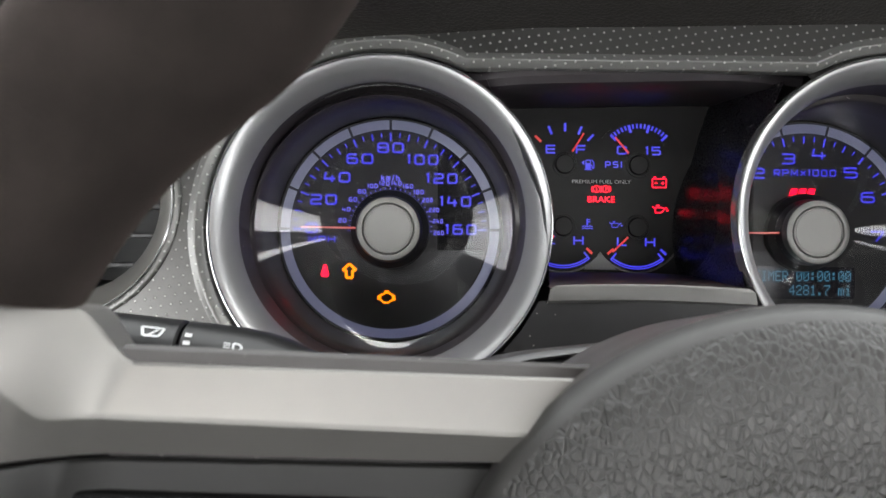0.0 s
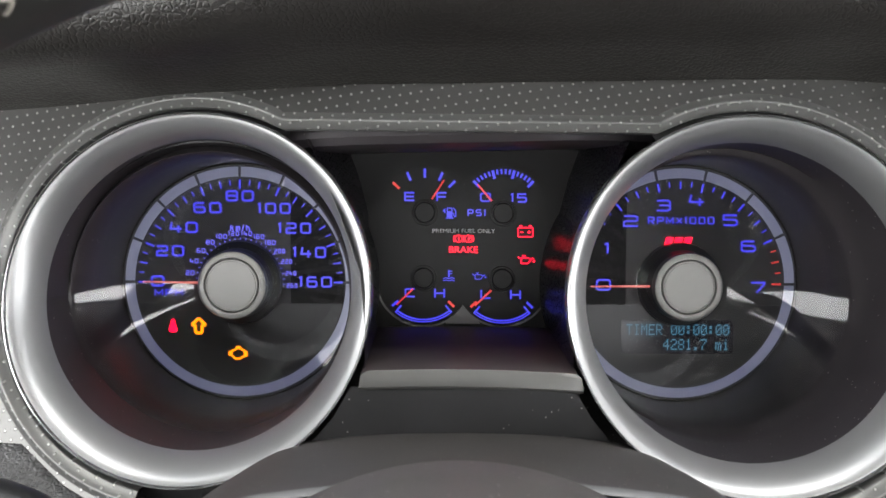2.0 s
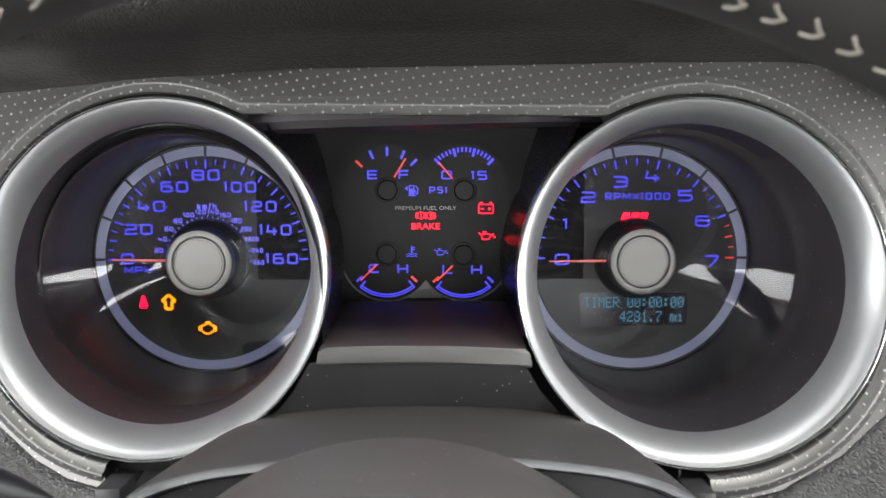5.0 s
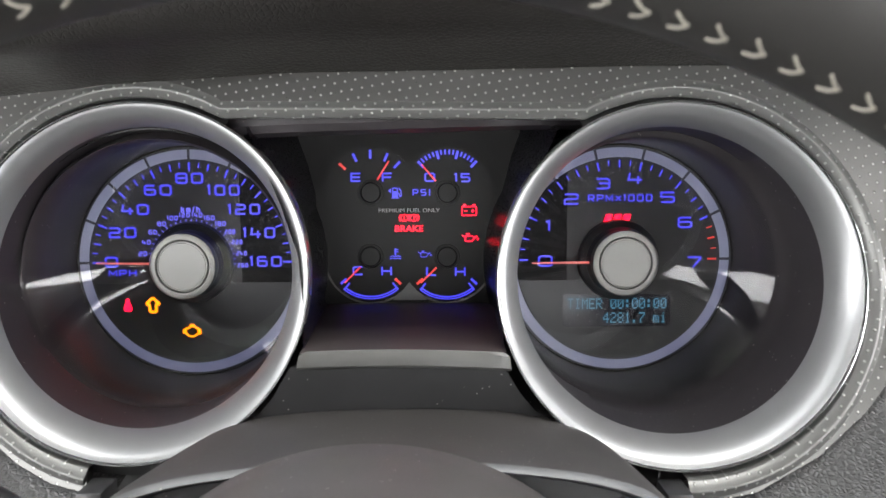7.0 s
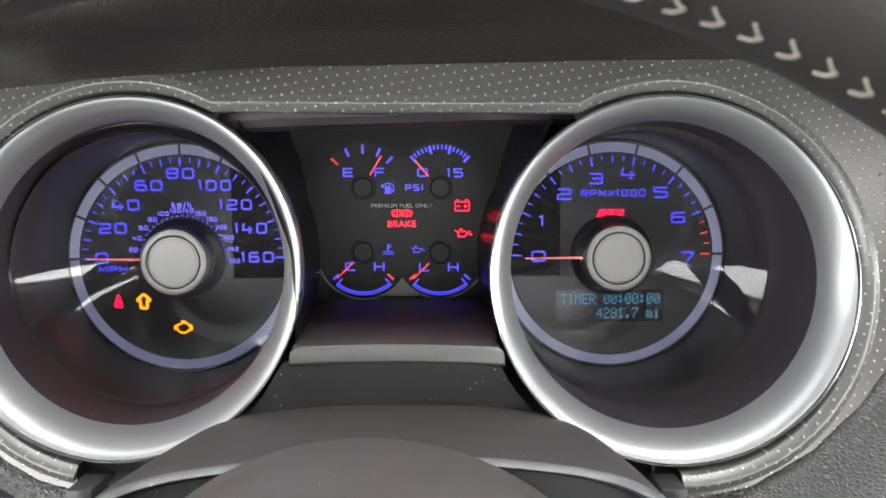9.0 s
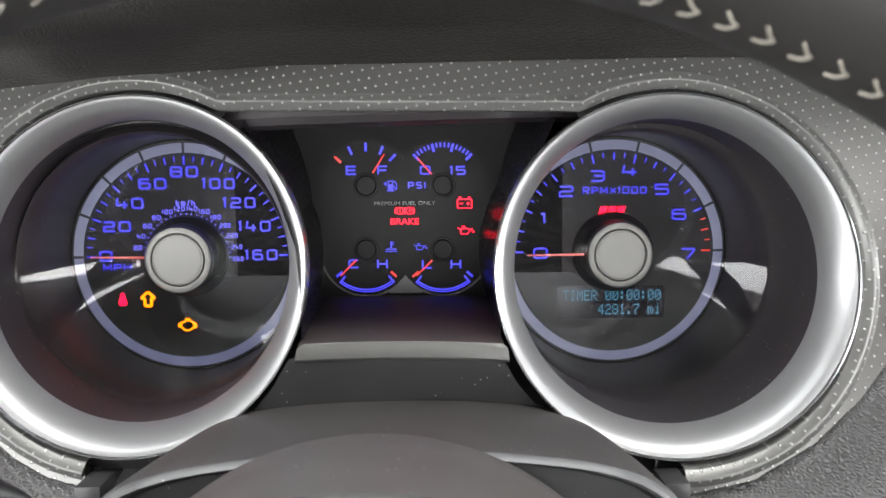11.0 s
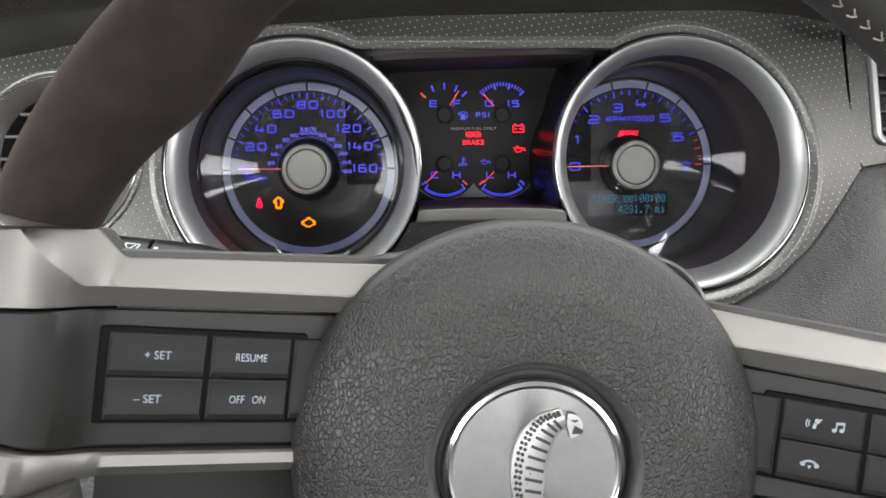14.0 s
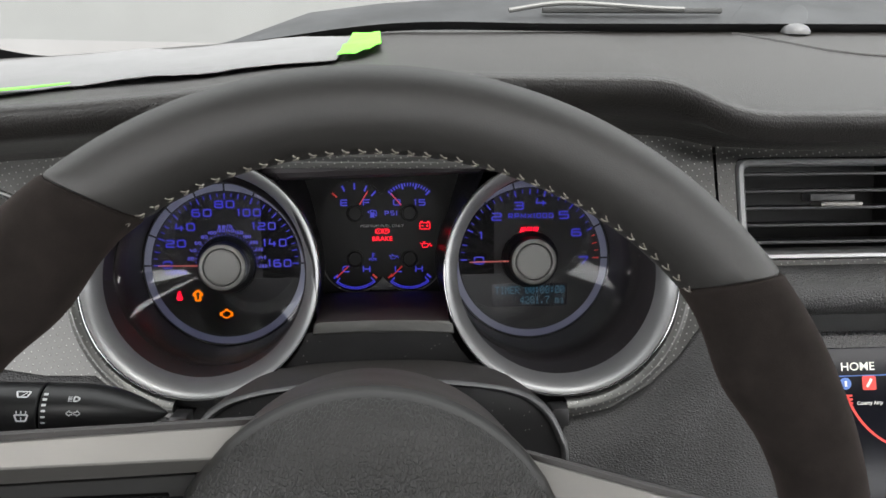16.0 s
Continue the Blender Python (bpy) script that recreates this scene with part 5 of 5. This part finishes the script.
# ---- indicator stalk ----
def stalk():
    s = root("indicator_stalk", "black indicator and wiper stalk with pale printed symbols", "stalk")
    y0, z0, dy, dz, thick = -0.192, -0.0430, 0.40, -0.17, 0.0138

    def axis(x):
        return y0 + dy * (x + 0.15), z0 + dz * (x + 0.15)

    def turned(prof):
        return lathe_x(prof, *axis(prof[0][0]), 32, dy, dz)

    part("grip", turned([(-0.186, 0.0), (-0.186, 0.0105), (-0.1845, 0.0128), (-0.182, 0.0136), (-0.151, thick), (-0.1505, 0.0131)]), M_STALK, s, "ribbed turning grip")
    part("arm", turned([(-0.1499, 0.0131), (-0.1494, thick), (-0.136, thick), (-0.130, 0.0133), (-0.124, 0.0120), (-0.118, 0.0098), (-0.112, 0.0068), (-0.107, 0.0038), (-0.103, 0.0010), (-0.102, 0.0)]), M_STALK, s)

    def wrap(name, bm, x, tilt=0.52):
        """Lay flat print (millimetres) round the stalk's near side."""
        for v in bm.verts:
            px_, pz = x + v.co.x * 0.00085, v.co.z * 0.0009
            ay, az = axis(px_)
            ang, rr = tilt + pz / thick, thick + 0.0002 - v.co.y * 0.001
            v.co = (px_, ay - rr * math.cos(ang), az + rr * math.sin(ang))
        part(name, bm, M_STALK_PRINT, s)

    bm = outline([(-3.0, 7.6), (3.0, 7.6), (2.0, 4.4), (-2.0, 4.4)], 0.75, 0)
    bar(-1.4, 4.0, 1.6, 7.0, 0.5, 0, bm)
    wrap("wiper_symbol", bm, -0.1562)
    bm = outline([(-2.8, -4.4), (2.8, -4.4), (1.9, -7.4), (-1.9, -7.4)], 0.75, 0)
    for k in (-2, 0, 2):
        bar(k, -3.9, k, -2.6, 0.45, 0, bm)
    bar(0, -7.6, 0, -5.4, 0.45, 0, bm)
    wrap("washer_symbol", bm, -0.1557)
    for k in range(6):
        wrap("speed_mark", bar(-1.0, 6.2 - 2.9 * k, 0.9, 6.2 - 2.9 * k, 1.5 - 0.14 * k, 0, None), -0.1478)
    bm = outline([(-0.1, 5.0), (1.6, 4.8), (2.5, 3.7), (1.6, 2.6), (-0.1, 2.4)], 0.7, 0)
    for k in range(4):
        bar(-2.9, 4.8 - 0.75 * k, -0.9, 4.8 - 0.75 * k, 0.4, 0, bm)
    wrap("lamp_symbol", bm, -0.1368)
    bm = outline([(-3.2, -3.6), (-1.6, -2.2), (-1.6, -3.0), (-0.4, -3.0), (-0.4, -4.2), (-1.6, -4.2), (-1.6, -5.0)], 0.4, 0)
    outline([(3.2, -3.6), (1.6, -2.2), (1.6, -3.0), (0.4, -3.0), (0.4, -4.2), (1.6, -4.2), (1.6, -5.0)], 0.4, 0, bm)
    wrap("indicator_symbol", bm, -0.1366)


stalk()


# ---- steering wheel, turned a little to the right ----
WHEEL = CAR @ pose(-0.003, -0.262, -0.105, -3, 0, 0) @ pose(0, 0, 0, 0, 7.7, 0)
wheel = root("steering_wheel", "leather and suede steering wheel with silver spokes, turned a little clockwise", "steering wheel", WHEEL)
RIM_Y, RIM_Z, RIM_R, RIM_W, RIM_D = -0.029, 0.027, 0.1650, 0.0152, 0.0175


def rim_section(a0, grow=0.0, skew=0.0, n=32):
    """One cross-section of the rim; thumb rests swell it inwards above the spokes."""
    out = []
    for k in range(n):
        p = 2 * math.pi * k / n
        a = a0 - skew * math.cos(p)
        c, s = math.cos(radians(a)), math.sin(radians(a))
        swell = sum(0.0075 * math.exp(-((a0 - b) / 8.5) ** 2) - 0.0018 * math.exp(-((a0 - e) / 5.0) ** 2) for b, e in ((147, 166), (33, 14)))
        r = RIM_R + (RIM_W + grow) * math.cos(p) - (swell * max(0, -math.cos(p)) ** 1.5)
        out.append((r * c, RIM_Y + (RIM_D + grow) * math.sin(p), RIM_Z + r * s))
    return out


def rim_piece(name, a0, a1, material, label, grow=0.0, s0=0.0, s1=0.0):
    n = max(4, int(abs(a1 - a0) / 2))
    rows = [rim_section(a0, grow - 0.0012, s0), rim_section(a0 + 0.25, grow - 0.0003, s0)]
    rows += [rim_section(a0 + 0.6 + (a1 - a0 - 1.2) * k / n, grow, s0 + (s1 - s0) * k / n) for k in range(n + 1)]
    rows += [rim_section(a1 - 0.25, grow - 0.0003, s1), rim_section(a1, grow - 0.0012, s1)]
    return part(name, sheet(rows, loop_u=True, cap=True), material, wheel, label)


rim_piece("rim_top", 47, 131.5, M_RIM, "smooth black leather rim section", 0.0, 3, -3)
rim_piece("rim_grip", 131.5, 165.7, M_SUEDE, "dark brown suede rim section", 0.0004, -3, -0.6)
rim_piece("rim_grip", 14.3, 47, M_SUEDE, "dark brown suede rim section", 0.0004, 0.6, 3)
rim_piece("rim_bottom", 195, 345, M_RIM, "smooth black leather rim section")


def stitch_mesh():
    bm = tube([(-0.0018, 0.0013, 0.0), (-0.0006, 0.0003, 0.0005), (0.0005, -0.0005, 0.0002)], 0.00027, n=6)
    join(bm, tube([(-0.0018, -0.0023, 0.0), (-0.0006, -0.0013, 0.0005), (0.0005, -0.0005, 0.0002)], 0.00027, n=6))
    return finish(bm, M_THREAD, "stitch")


stitch = stitch_mesh()
for k in range(65):
    a = 22.5 + k * 134.5 / 64
    t = radians(a)
    phi = radians(-20)
    rad = Vector((math.cos(t), 0, math.sin(t)))
    tan = Vector((-math.sin(t), 0, math.cos(t)))
    nrm = -rad * math.cos(phi) + Vector((0, 1, 0)) * math.sin(phi)
    place = Vector((0, RIM_Y, RIM_Z)) + rad * (RIM_R - RIM_W * math.cos(phi)) + Vector((0, RIM_D * math.sin(phi), 0))
    side = nrm.cross(tan)
    m = Matrix((-tan, -side, nrm)).transposed().to_4x4()
    m.translation = place + nrm * 0.0002
    ob = new("stitch", stitch)
    ob.parent = wheel
    ob.matrix_local = m @ Matrix.Rotation(random.uniform(-0.12, 0.12), 4, "Z")


def dish(ax):
    return 0.007 - 0.4 * (ax - 0.088)


def ease(v, lo, hi):
    u = min(max((v - lo) / (hi - lo), 0.0), 1.0)
    return u * u * (3 - 2 * u)


def bulge(ax):
    """How far the spoke swells towards the driver where it wraps the rim, before it rounds off."""
    return -0.0135 * ease(ax, 0.1415, 0.161) + 0.016 * max(0.0, (ax - 0.170) / 0.0145) ** 2.4


def spoke(side):
    ox, oz = (0.0015, -0.0025) if side > 0 else (0.0, 0.0)

    def bars(name, prof, xs, material, label, lift=None, deep=None):
        rows = []
        for ax in xs:
            rows.append([(side * ax + ox, dish(ax) + d + (bulge(ax) + (deep(ax) if deep else 0.0) if d < 0.006 else 0.0), oz + z + (lift(ax, z) if lift else 0.0)) for z, d in prof])
        return part(name, sheet(rows, loop_u=True, cap=True), material, wheel, label)

    ends = [0.1395 + 0.045 * k / 36 for k in range(37)]
    # upper bar: a light upper face, a crease that climbs to the grip, a narrow lower face
    rows = []
    for ax in [0.045, 0.06, 0.08, 0.10, 0.12, 0.132] + ends:
        y = dish(ax) + bulge(ax)
        top = 0.0622 - 0.06 * (ax - 0.06) + 0.0092 * ease(ax, 0.1405, 0.1495)
        crease = 0.0508 - 0.022 * (ax - 0.06) + min(max((ax - 0.1490) / 0.0155, 0), 1) * (top - 0.0497)
        low = 0.0440 - 0.028 * (ax - 0.06)
        k = 0.0042 * (1 - 0.7 * ease(ax, 0.150, 0.166))
        back = dish(ax) + 0.0085
        rows.append([(ox + side * (ax - 0.33 * max(0.0, zz - 0.042) * ease(ax, 0.158, 0.1845)), yy, zz + oz) for yy, zz in ((back, top), (y + 0.0006, top + 0.0001), (y, top - 0.0004), (y - k * 0.5, (top + crease) / 2), (y - k, crease + 0.0004), (y - k, crease - 0.0005), (y - k * 0.6, (crease + low) / 2), (y - 0.0010, low + 0.0005), (y + 0.0012, low), (back, low))])
    part("spoke_bar", sheet(rows, loop_u=True, cap=True), M_SILVER, wheel, "satin silver spoke bar with a climbing crease", smooth=15)
    bars("spoke_shell", [(0.0648, 0.0055), (0.0652, 0.0030), (0.0645, 0.0014), (0.0600, 0.0012), (0.0440, 0.0035), (0.0440, 0.0055)], [0.045, 0.06, 0.08, 0.10, 0.12, 0.132, 0.1395, 0.143], M_SHROUD, "dark plastic rear shell", lambda ax, z: -0.06 * (ax - 0.06))
    bars("pod", [(0.0430, 0.0015), (0.0430, 0.0002), (0.0424, -0.0006), (0.0330, -0.0008), (0.0220, -0.0008), (0.0110, -0.0008), (-0.0035, -0.0006), (-0.0045, 0.0005), (-0.0045, 0.030), (0.0430, 0.030)], [0.06, 0.09, 0.12, 0.136] + ends[:-2], M_POD, "dark grey plastic switch pod", lambda ax, z: -0.026 * (ax - 0.06) if z > 0.03 else 0.0085 * ease(ax, 0.140, 0.183) * (1 - z / 0.033), lambda ax: 0.0022 - 0.0022 * ease(ax, 0.1475, 0.1535))
    bars("end_frame", [(0.0425, 0.012), (0.0425, 0.0004), (0.0420, 0.0), (0.0000, 0.0), (-0.0005, 0.0005), (-0.0005, 0.012)], [0.176, 0.179, 0.1815, 0.1835, 0.1850], M_SILVER, "satin silver edge round the pod", None, lambda ax: 0.0016)
    bars("spoke_bar", [(-0.0057, 0.008), (-0.0057, -0.0002), (-0.0065, -0.0012), (-0.0100, -0.0016), (-0.0135, 0.0010), (-0.0150, 0.008)], [0.045, 0.06, 0.08, 0.10, 0.12, 0.132] + ends, M_SILVER, "satin silver lower spoke bar", lambda ax, z: 0.0085 * ease(ax, 0.140, 0.183) if z > -0.009 else -0.004 * ease(ax, 0.142, 0.170))
    bars("spoke_back", [(0.0500, 0.008), (-0.0150, 0.012), (-0.0150, 0.020), (0.0480, 0.018)], [0.05, 0.10, 0.15, 0.165], M_BLACK, "")

    rows = [[(ox + side * ax, dish(ax) + 0.010 + (0.004 if k in (0, 7) else 0.018), oz + z) for k, z in enumerate((-0.0125, -0.0135, -0.020, -0.030, -0.042, -0.052, -0.058, -0.060))] for ax in (0.060, 0.08, 0.10, 0.12, 0.140, 0.152)]
    part("spoke_pocket", sheet(rows), M_RUBBER, wheel, "black hollow under the spoke")
    turn = side * -math.atan(0.4)

    def key(ax0, ax1, z0, z1):
        mid = (ax0 + ax1) / 2
        m = Matrix.Translation((side * mid + ox, dish(mid), oz + (z0 + z1) / 2)) @ Matrix.Rotation(turn, 4, "Z")
        w, h = (ax1 - ax0) / 2 / math.cos(turn), (z1 - z0) / 2
        def frame_of(gx, g_top, g_low, y_top, y_low):
            return [(-w + gx, y_low, -h + g_low), (w - gx, y_low, -h + g_low), (w - gx, y_top, h - g_top), (-w + gx, y_top, h - g_top)]

        bm = sheet([frame_of(0, 0, 0, 0.004, 0.004), frame_of(0, 0, 0, -0.0012, -0.0016), frame_of(0.0003, 0.0003, 0.0003, -0.0016, -0.0021), frame_of(0.0007, 0.0007, 0.0020, -0.0018, -0.0023), frame_of(0.0010, 0.0010, 0.0034, -0.0018, -0.0018)], loop_u=True)
        bm.verts.ensure_lookup_table()
        bm.faces.new([bm.verts[i] for i in range(len(bm.verts) - 4, len(bm.verts))])
        bmesh.ops.transform(bm, matrix=m, verts=bm.verts)
        return part("button", bm, M_KEY, wheel, "black switch button", smooth=20), m @ Matrix.Translation((0, -0.0018, 0))

    # near-black box proud of the pod: its colour is the shade round the buttons
    mid = 0.1145
    m = Matrix.Translation((side * mid + ox, dish(mid), oz + 0.0197)) @ Matrix.Rotation(turn, 4, "Z")
    part("button_gap_shade", box(-0.0342, 0.0335, -0.0011, 0.004, -0.0158, 0.0158, 0.0009, m=m), M_GAP_SHADE, wheel)
    return [key(0.1153, 0.1437, 0.0197, 0.0339), key(0.1153, 0.1437, 0.0054, 0.0193), key(0.0888, 0.1140, 0.0197, 0.0339), key(0.0888, 0.1140, 0.0054, 0.0193), key(0.0700, 0.0880, 0.0058, 0.0337)]


keys = spoke(-1)
for (ob, m), body, dx in ((keys[0], ("+ SET", 0.0082), 0.0), (keys[1], ("– SET", 0.0084), -0.002), (keys[2], ("RESUME", 0.0106), 0.0), (keys[3], ("OFF   ON", 0.0122), 0.0)):
    text("button_lettering", body[0], 0.0027, dx, 0, 0, M_PRINT, ob, m=m, width=body[1])
keys = spoke(1)
ob, m = keys[2]
mm = m @ Matrix.Translation((-0.0028, 0, 0)) @ Matrix.Scale(0.001, 4)
bm = disc(1.0, 0.9, 0.9, m=mm)
bar(0.4, 0.0, 0.1, -1.9, 1.1, 0, bm, m=mm)
bar(0.8, 0.6, 2.4, 1.8, 0.5, 0, bm, m=mm)
for r in (1.3, 2.1):
    arc(-0.3, -0.2, r, r + 0.4, 140, 220, bm=bm, m=mm)
part("voice_symbol", bm, M_PRINT, ob)
mm = m @ Matrix.Translation((0.0052, 0, 0)) @ Matrix.Scale(0.001, 4)
bm = disc(-1.3, -1.3, 0.75, m=mm)
disc(1.1, -1.0, 0.75, bm=bm, m=mm)
bar(-0.7, -1.3, -0.7, 1.3, 0.45, 0, bm, m=mm)
bar(1.7, -1.0, 1.7, 1.6, 0.45, 0, bm, m=mm)
bar(-0.9, 1.2, 1.9, 1.6, 0.9, 0, bm, m=mm)
part("note_symbol", bm, M_PRINT, ob)
ob, m = keys[3]
mm = m @ Matrix.Translation((-0.0025, 0, 0)) @ Matrix.Scale(0.001, 4)
bm = arc(0, -2.2, 2.6, 3.4, 35, 145, m=mm)
disc(-2.3, -0.6, 0.85, bm=bm, m=mm)
disc(2.3, -0.6, 0.85, bm=bm, m=mm)
poly([(-0.7, -0.9), (0.7, -0.9), (0, -2.2)], bm=bm, m=mm)
part("phone_symbol", bm, M_PRINT, ob)

# airbag cover with its round badge
part("airbag_seat", lathe([(0.0335, -0.0010), (0.0340, -0.0034), (0.0350, -0.0056), (0.0362, -0.0070), (0.0376, -0.0074)], 0, 0, 96), M_BAG_EDGE, wheel, "smooth dark rim round the badge")
part("airbag_cover", lathe([(0.0374, -0.0074), (0.0410, -0.0079), (0.050, -0.0086), (0.060, -0.0074), (0.070, -0.0034), (0.0780, 0.0012), (0.0812, 0.0040), (0.0830, 0.0058)], 0, 0, 96), M_BAG, wheel, "round grained airbag cover")
part("airbag_edge", lathe([(0.0829, 0.0057), (0.0842, 0.0072), (0.0853, 0.0094), (0.0861, 0.0140)], 0, 0, 96), M_BAG_EDGE, wheel, "smooth rounded airbag edge")
part("airbag_side", lathe([(0.0860, 0.0135), (0.0860, 0.0200), (0.0848, 0.0300), (0.0832, 0.0500), (0.0815, 0.0700), (0.0795, 0.0745), (0.050, 0.0755)], 0, 0, 96), M_BOSS, wheel, "smooth brownish airbag side wall")
part("badge_seat", lathe([(0.0, -0.0002), (0.0352, -0.0002)], 0, 0, 48), M_RUBBER, wheel)
badge = part("badge", lathe([(0.0, 0.0012), (0.0283, 0.0012), (0.0288, 0.0016)], 0, 0, 72), M_BADGE, wheel, "round brushed silver badge")
badge.location = (0, -0.0055, -0.0008)
part("badge_ring", lathe([(0.0284, 0.0018), (0.0288, 0.0002), (0.0298, -0.0008), (0.0312, -0.0006), (0.0320, 0.0006), (0.0322, 0.0040)], 0, 0, 72), M_BRIGHT, badge, "polished ring")
# the emblem, as a plain hooded swoosh with ribs
spine = smooth_line([(0.002, 0, -0.026), (-0.0045, 0, -0.015), (-0.0082, 0, -0.003), (-0.0078, 0, 0.009), (-0.0025, 0, 0.0185), (0.0060, 0, 0.0225)], 30)
inner = smooth_line([(0.006, 0, -0.025), (0.0042, 0, -0.015), (0.0038, 0, -0.004), (0.0042, 0, 0.006), (0.0060, 0, 0.0135), (0.0095, 0, 0.0165)], 30)
rows = [[(a.x - 0.0003, 0.0012, a.z), (a.x, -0.0006, a.z), (a.x * 0.7 + b.x * 0.3, -0.0015, a.z * 0.7 + b.z * 0.3), (a.x * 0.2 + b.x * 0.8, -0.0015, a.z * 0.2 + b.z * 0.8), (b.x, -0.0006, b.z), (b.x + 0.0003, 0.0012, b.z)] for a, b in zip(spine, inner)]
part("swoosh", sheet(rows), M_EMBLEM, badge, "polished raised swoosh")
for k in range(2, 27, 2):
    a, b = spine[k].lerp(inner[k], 0.40), spine[k].lerp(inner[k], 0.90)
    part("rib", bar(a.x, a.z, b.x, b.z, 0.0011, -0.0014), M_RUBBER, badge)
for k in range(1, 29):
    for u, lift in ((0.12, -0.0011), (0.24, -0.0013)):
        a = spine[k].lerp(inner[k], u + 0.03 * (k % 2))
        part("scale", disc(a.x, a.z, 0.00074, lift, 6, None, 0.0003), M_RUBBER, badge)
part("emblem_tip", poly([(0.0085, 0.0180)] + [(0.0098 + 0.0042 * math.cos(radians(a)), 0.0172 + 0.0042 * math.sin(radians(a))) for a in range(110, -100, -15)], -0.0004, 0.0014), M_EMBLEM, badge)
part("emblem_notch", poly([(0.0112, 0.0176), (0.0143, 0.0163), (0.0140, 0.0150), (0.0106, 0.0146)], -0.0019, 0.0003), M_RUBBER, badge)
part("emblem_notch", poly([(0.0094, 0.0192), (0.0124, 0.0196), (0.0112, 0.0186)], -0.0019, 0.0003), M_RUBBER, badge)


# ---- paper sheet on the dashboard, held with green tape ----
def laid(front, back, lift, wave, n=48, k=12):
    """A limp sheet between its front and rear edges, following the pad with creases."""
    def along(line):
        return smooth_line([(x, y, 0) for x, y in line], n + 1)

    rows = []
    for a, b in zip(along(front), along(back)):
        row = []
        for j in range(k + 1):
            p = a.lerp(b, j / k)
            h = noise.noise((p.x * 22, p.y * 22, 1.7)) * wave + abs(noise.noise((p.x * 9, p.y * 60, 0.3))) * wave + abs(noise.noise((p.x * 40 + p.y * 30, p.y * 14, 4.1))) * wave * 0.5
            row.append((p.x, p.y, pad_top(p.x, p.y) + lift + max(0, h)))
        rows.append(row)
    bm = sheet(rows)
    ext = bmesh.ops.extrude_face_region(bm, geom=bm.faces[:])
    bmesh.ops.translate(bm, verts=[v for v in ext["geom"] if isinstance(v, bmesh.types.BMVert)], vec=(0, 0, 0.0004))
    return bm


single("paper_sheet", laid([(-0.262, -0.094), (-0.2134, -0.0885), (-0.1828, -0.0776), (-0.1428, -0.0749), (-0.1014, -0.0759), (-0.0229, -0.0731)], [(-0.2950, 0.040), (-0.2873, 0.0732), (-0.2373, 0.0761), (-0.1463, 0.0905), (-0.0791, 0.095), (-0.0176, 0.0975)], 0.0015, 0.0026), M_PAPER, "creased white paper sheet lying on the dashboard", "paper", smooth=60)
single("green_tape", laid([(-0.0228, -0.060), (-0.0101, -0.0520), (0.0045, -0.0164)], [(-0.0176, 0.099), (-0.008, 0.096), (0.0028, 0.091)], 0.0034, 0.003, 16), M_TAPE, "bright green masking tape at the paper's end", "tape", group="tape on the paper", smooth=60)
single("green_tape", laid([(-0.252, -0.1015), (-0.2134, -0.0940), (-0.176, -0.080)], [(-0.254, -0.088), (-0.2134, -0.0830), (-0.176, -0.0765)], 0.0040, 0.001, 24, 4), M_TAPE, "narrow bright green masking tape along the paper's edge", "tape", group="tape on the paper", smooth=60)
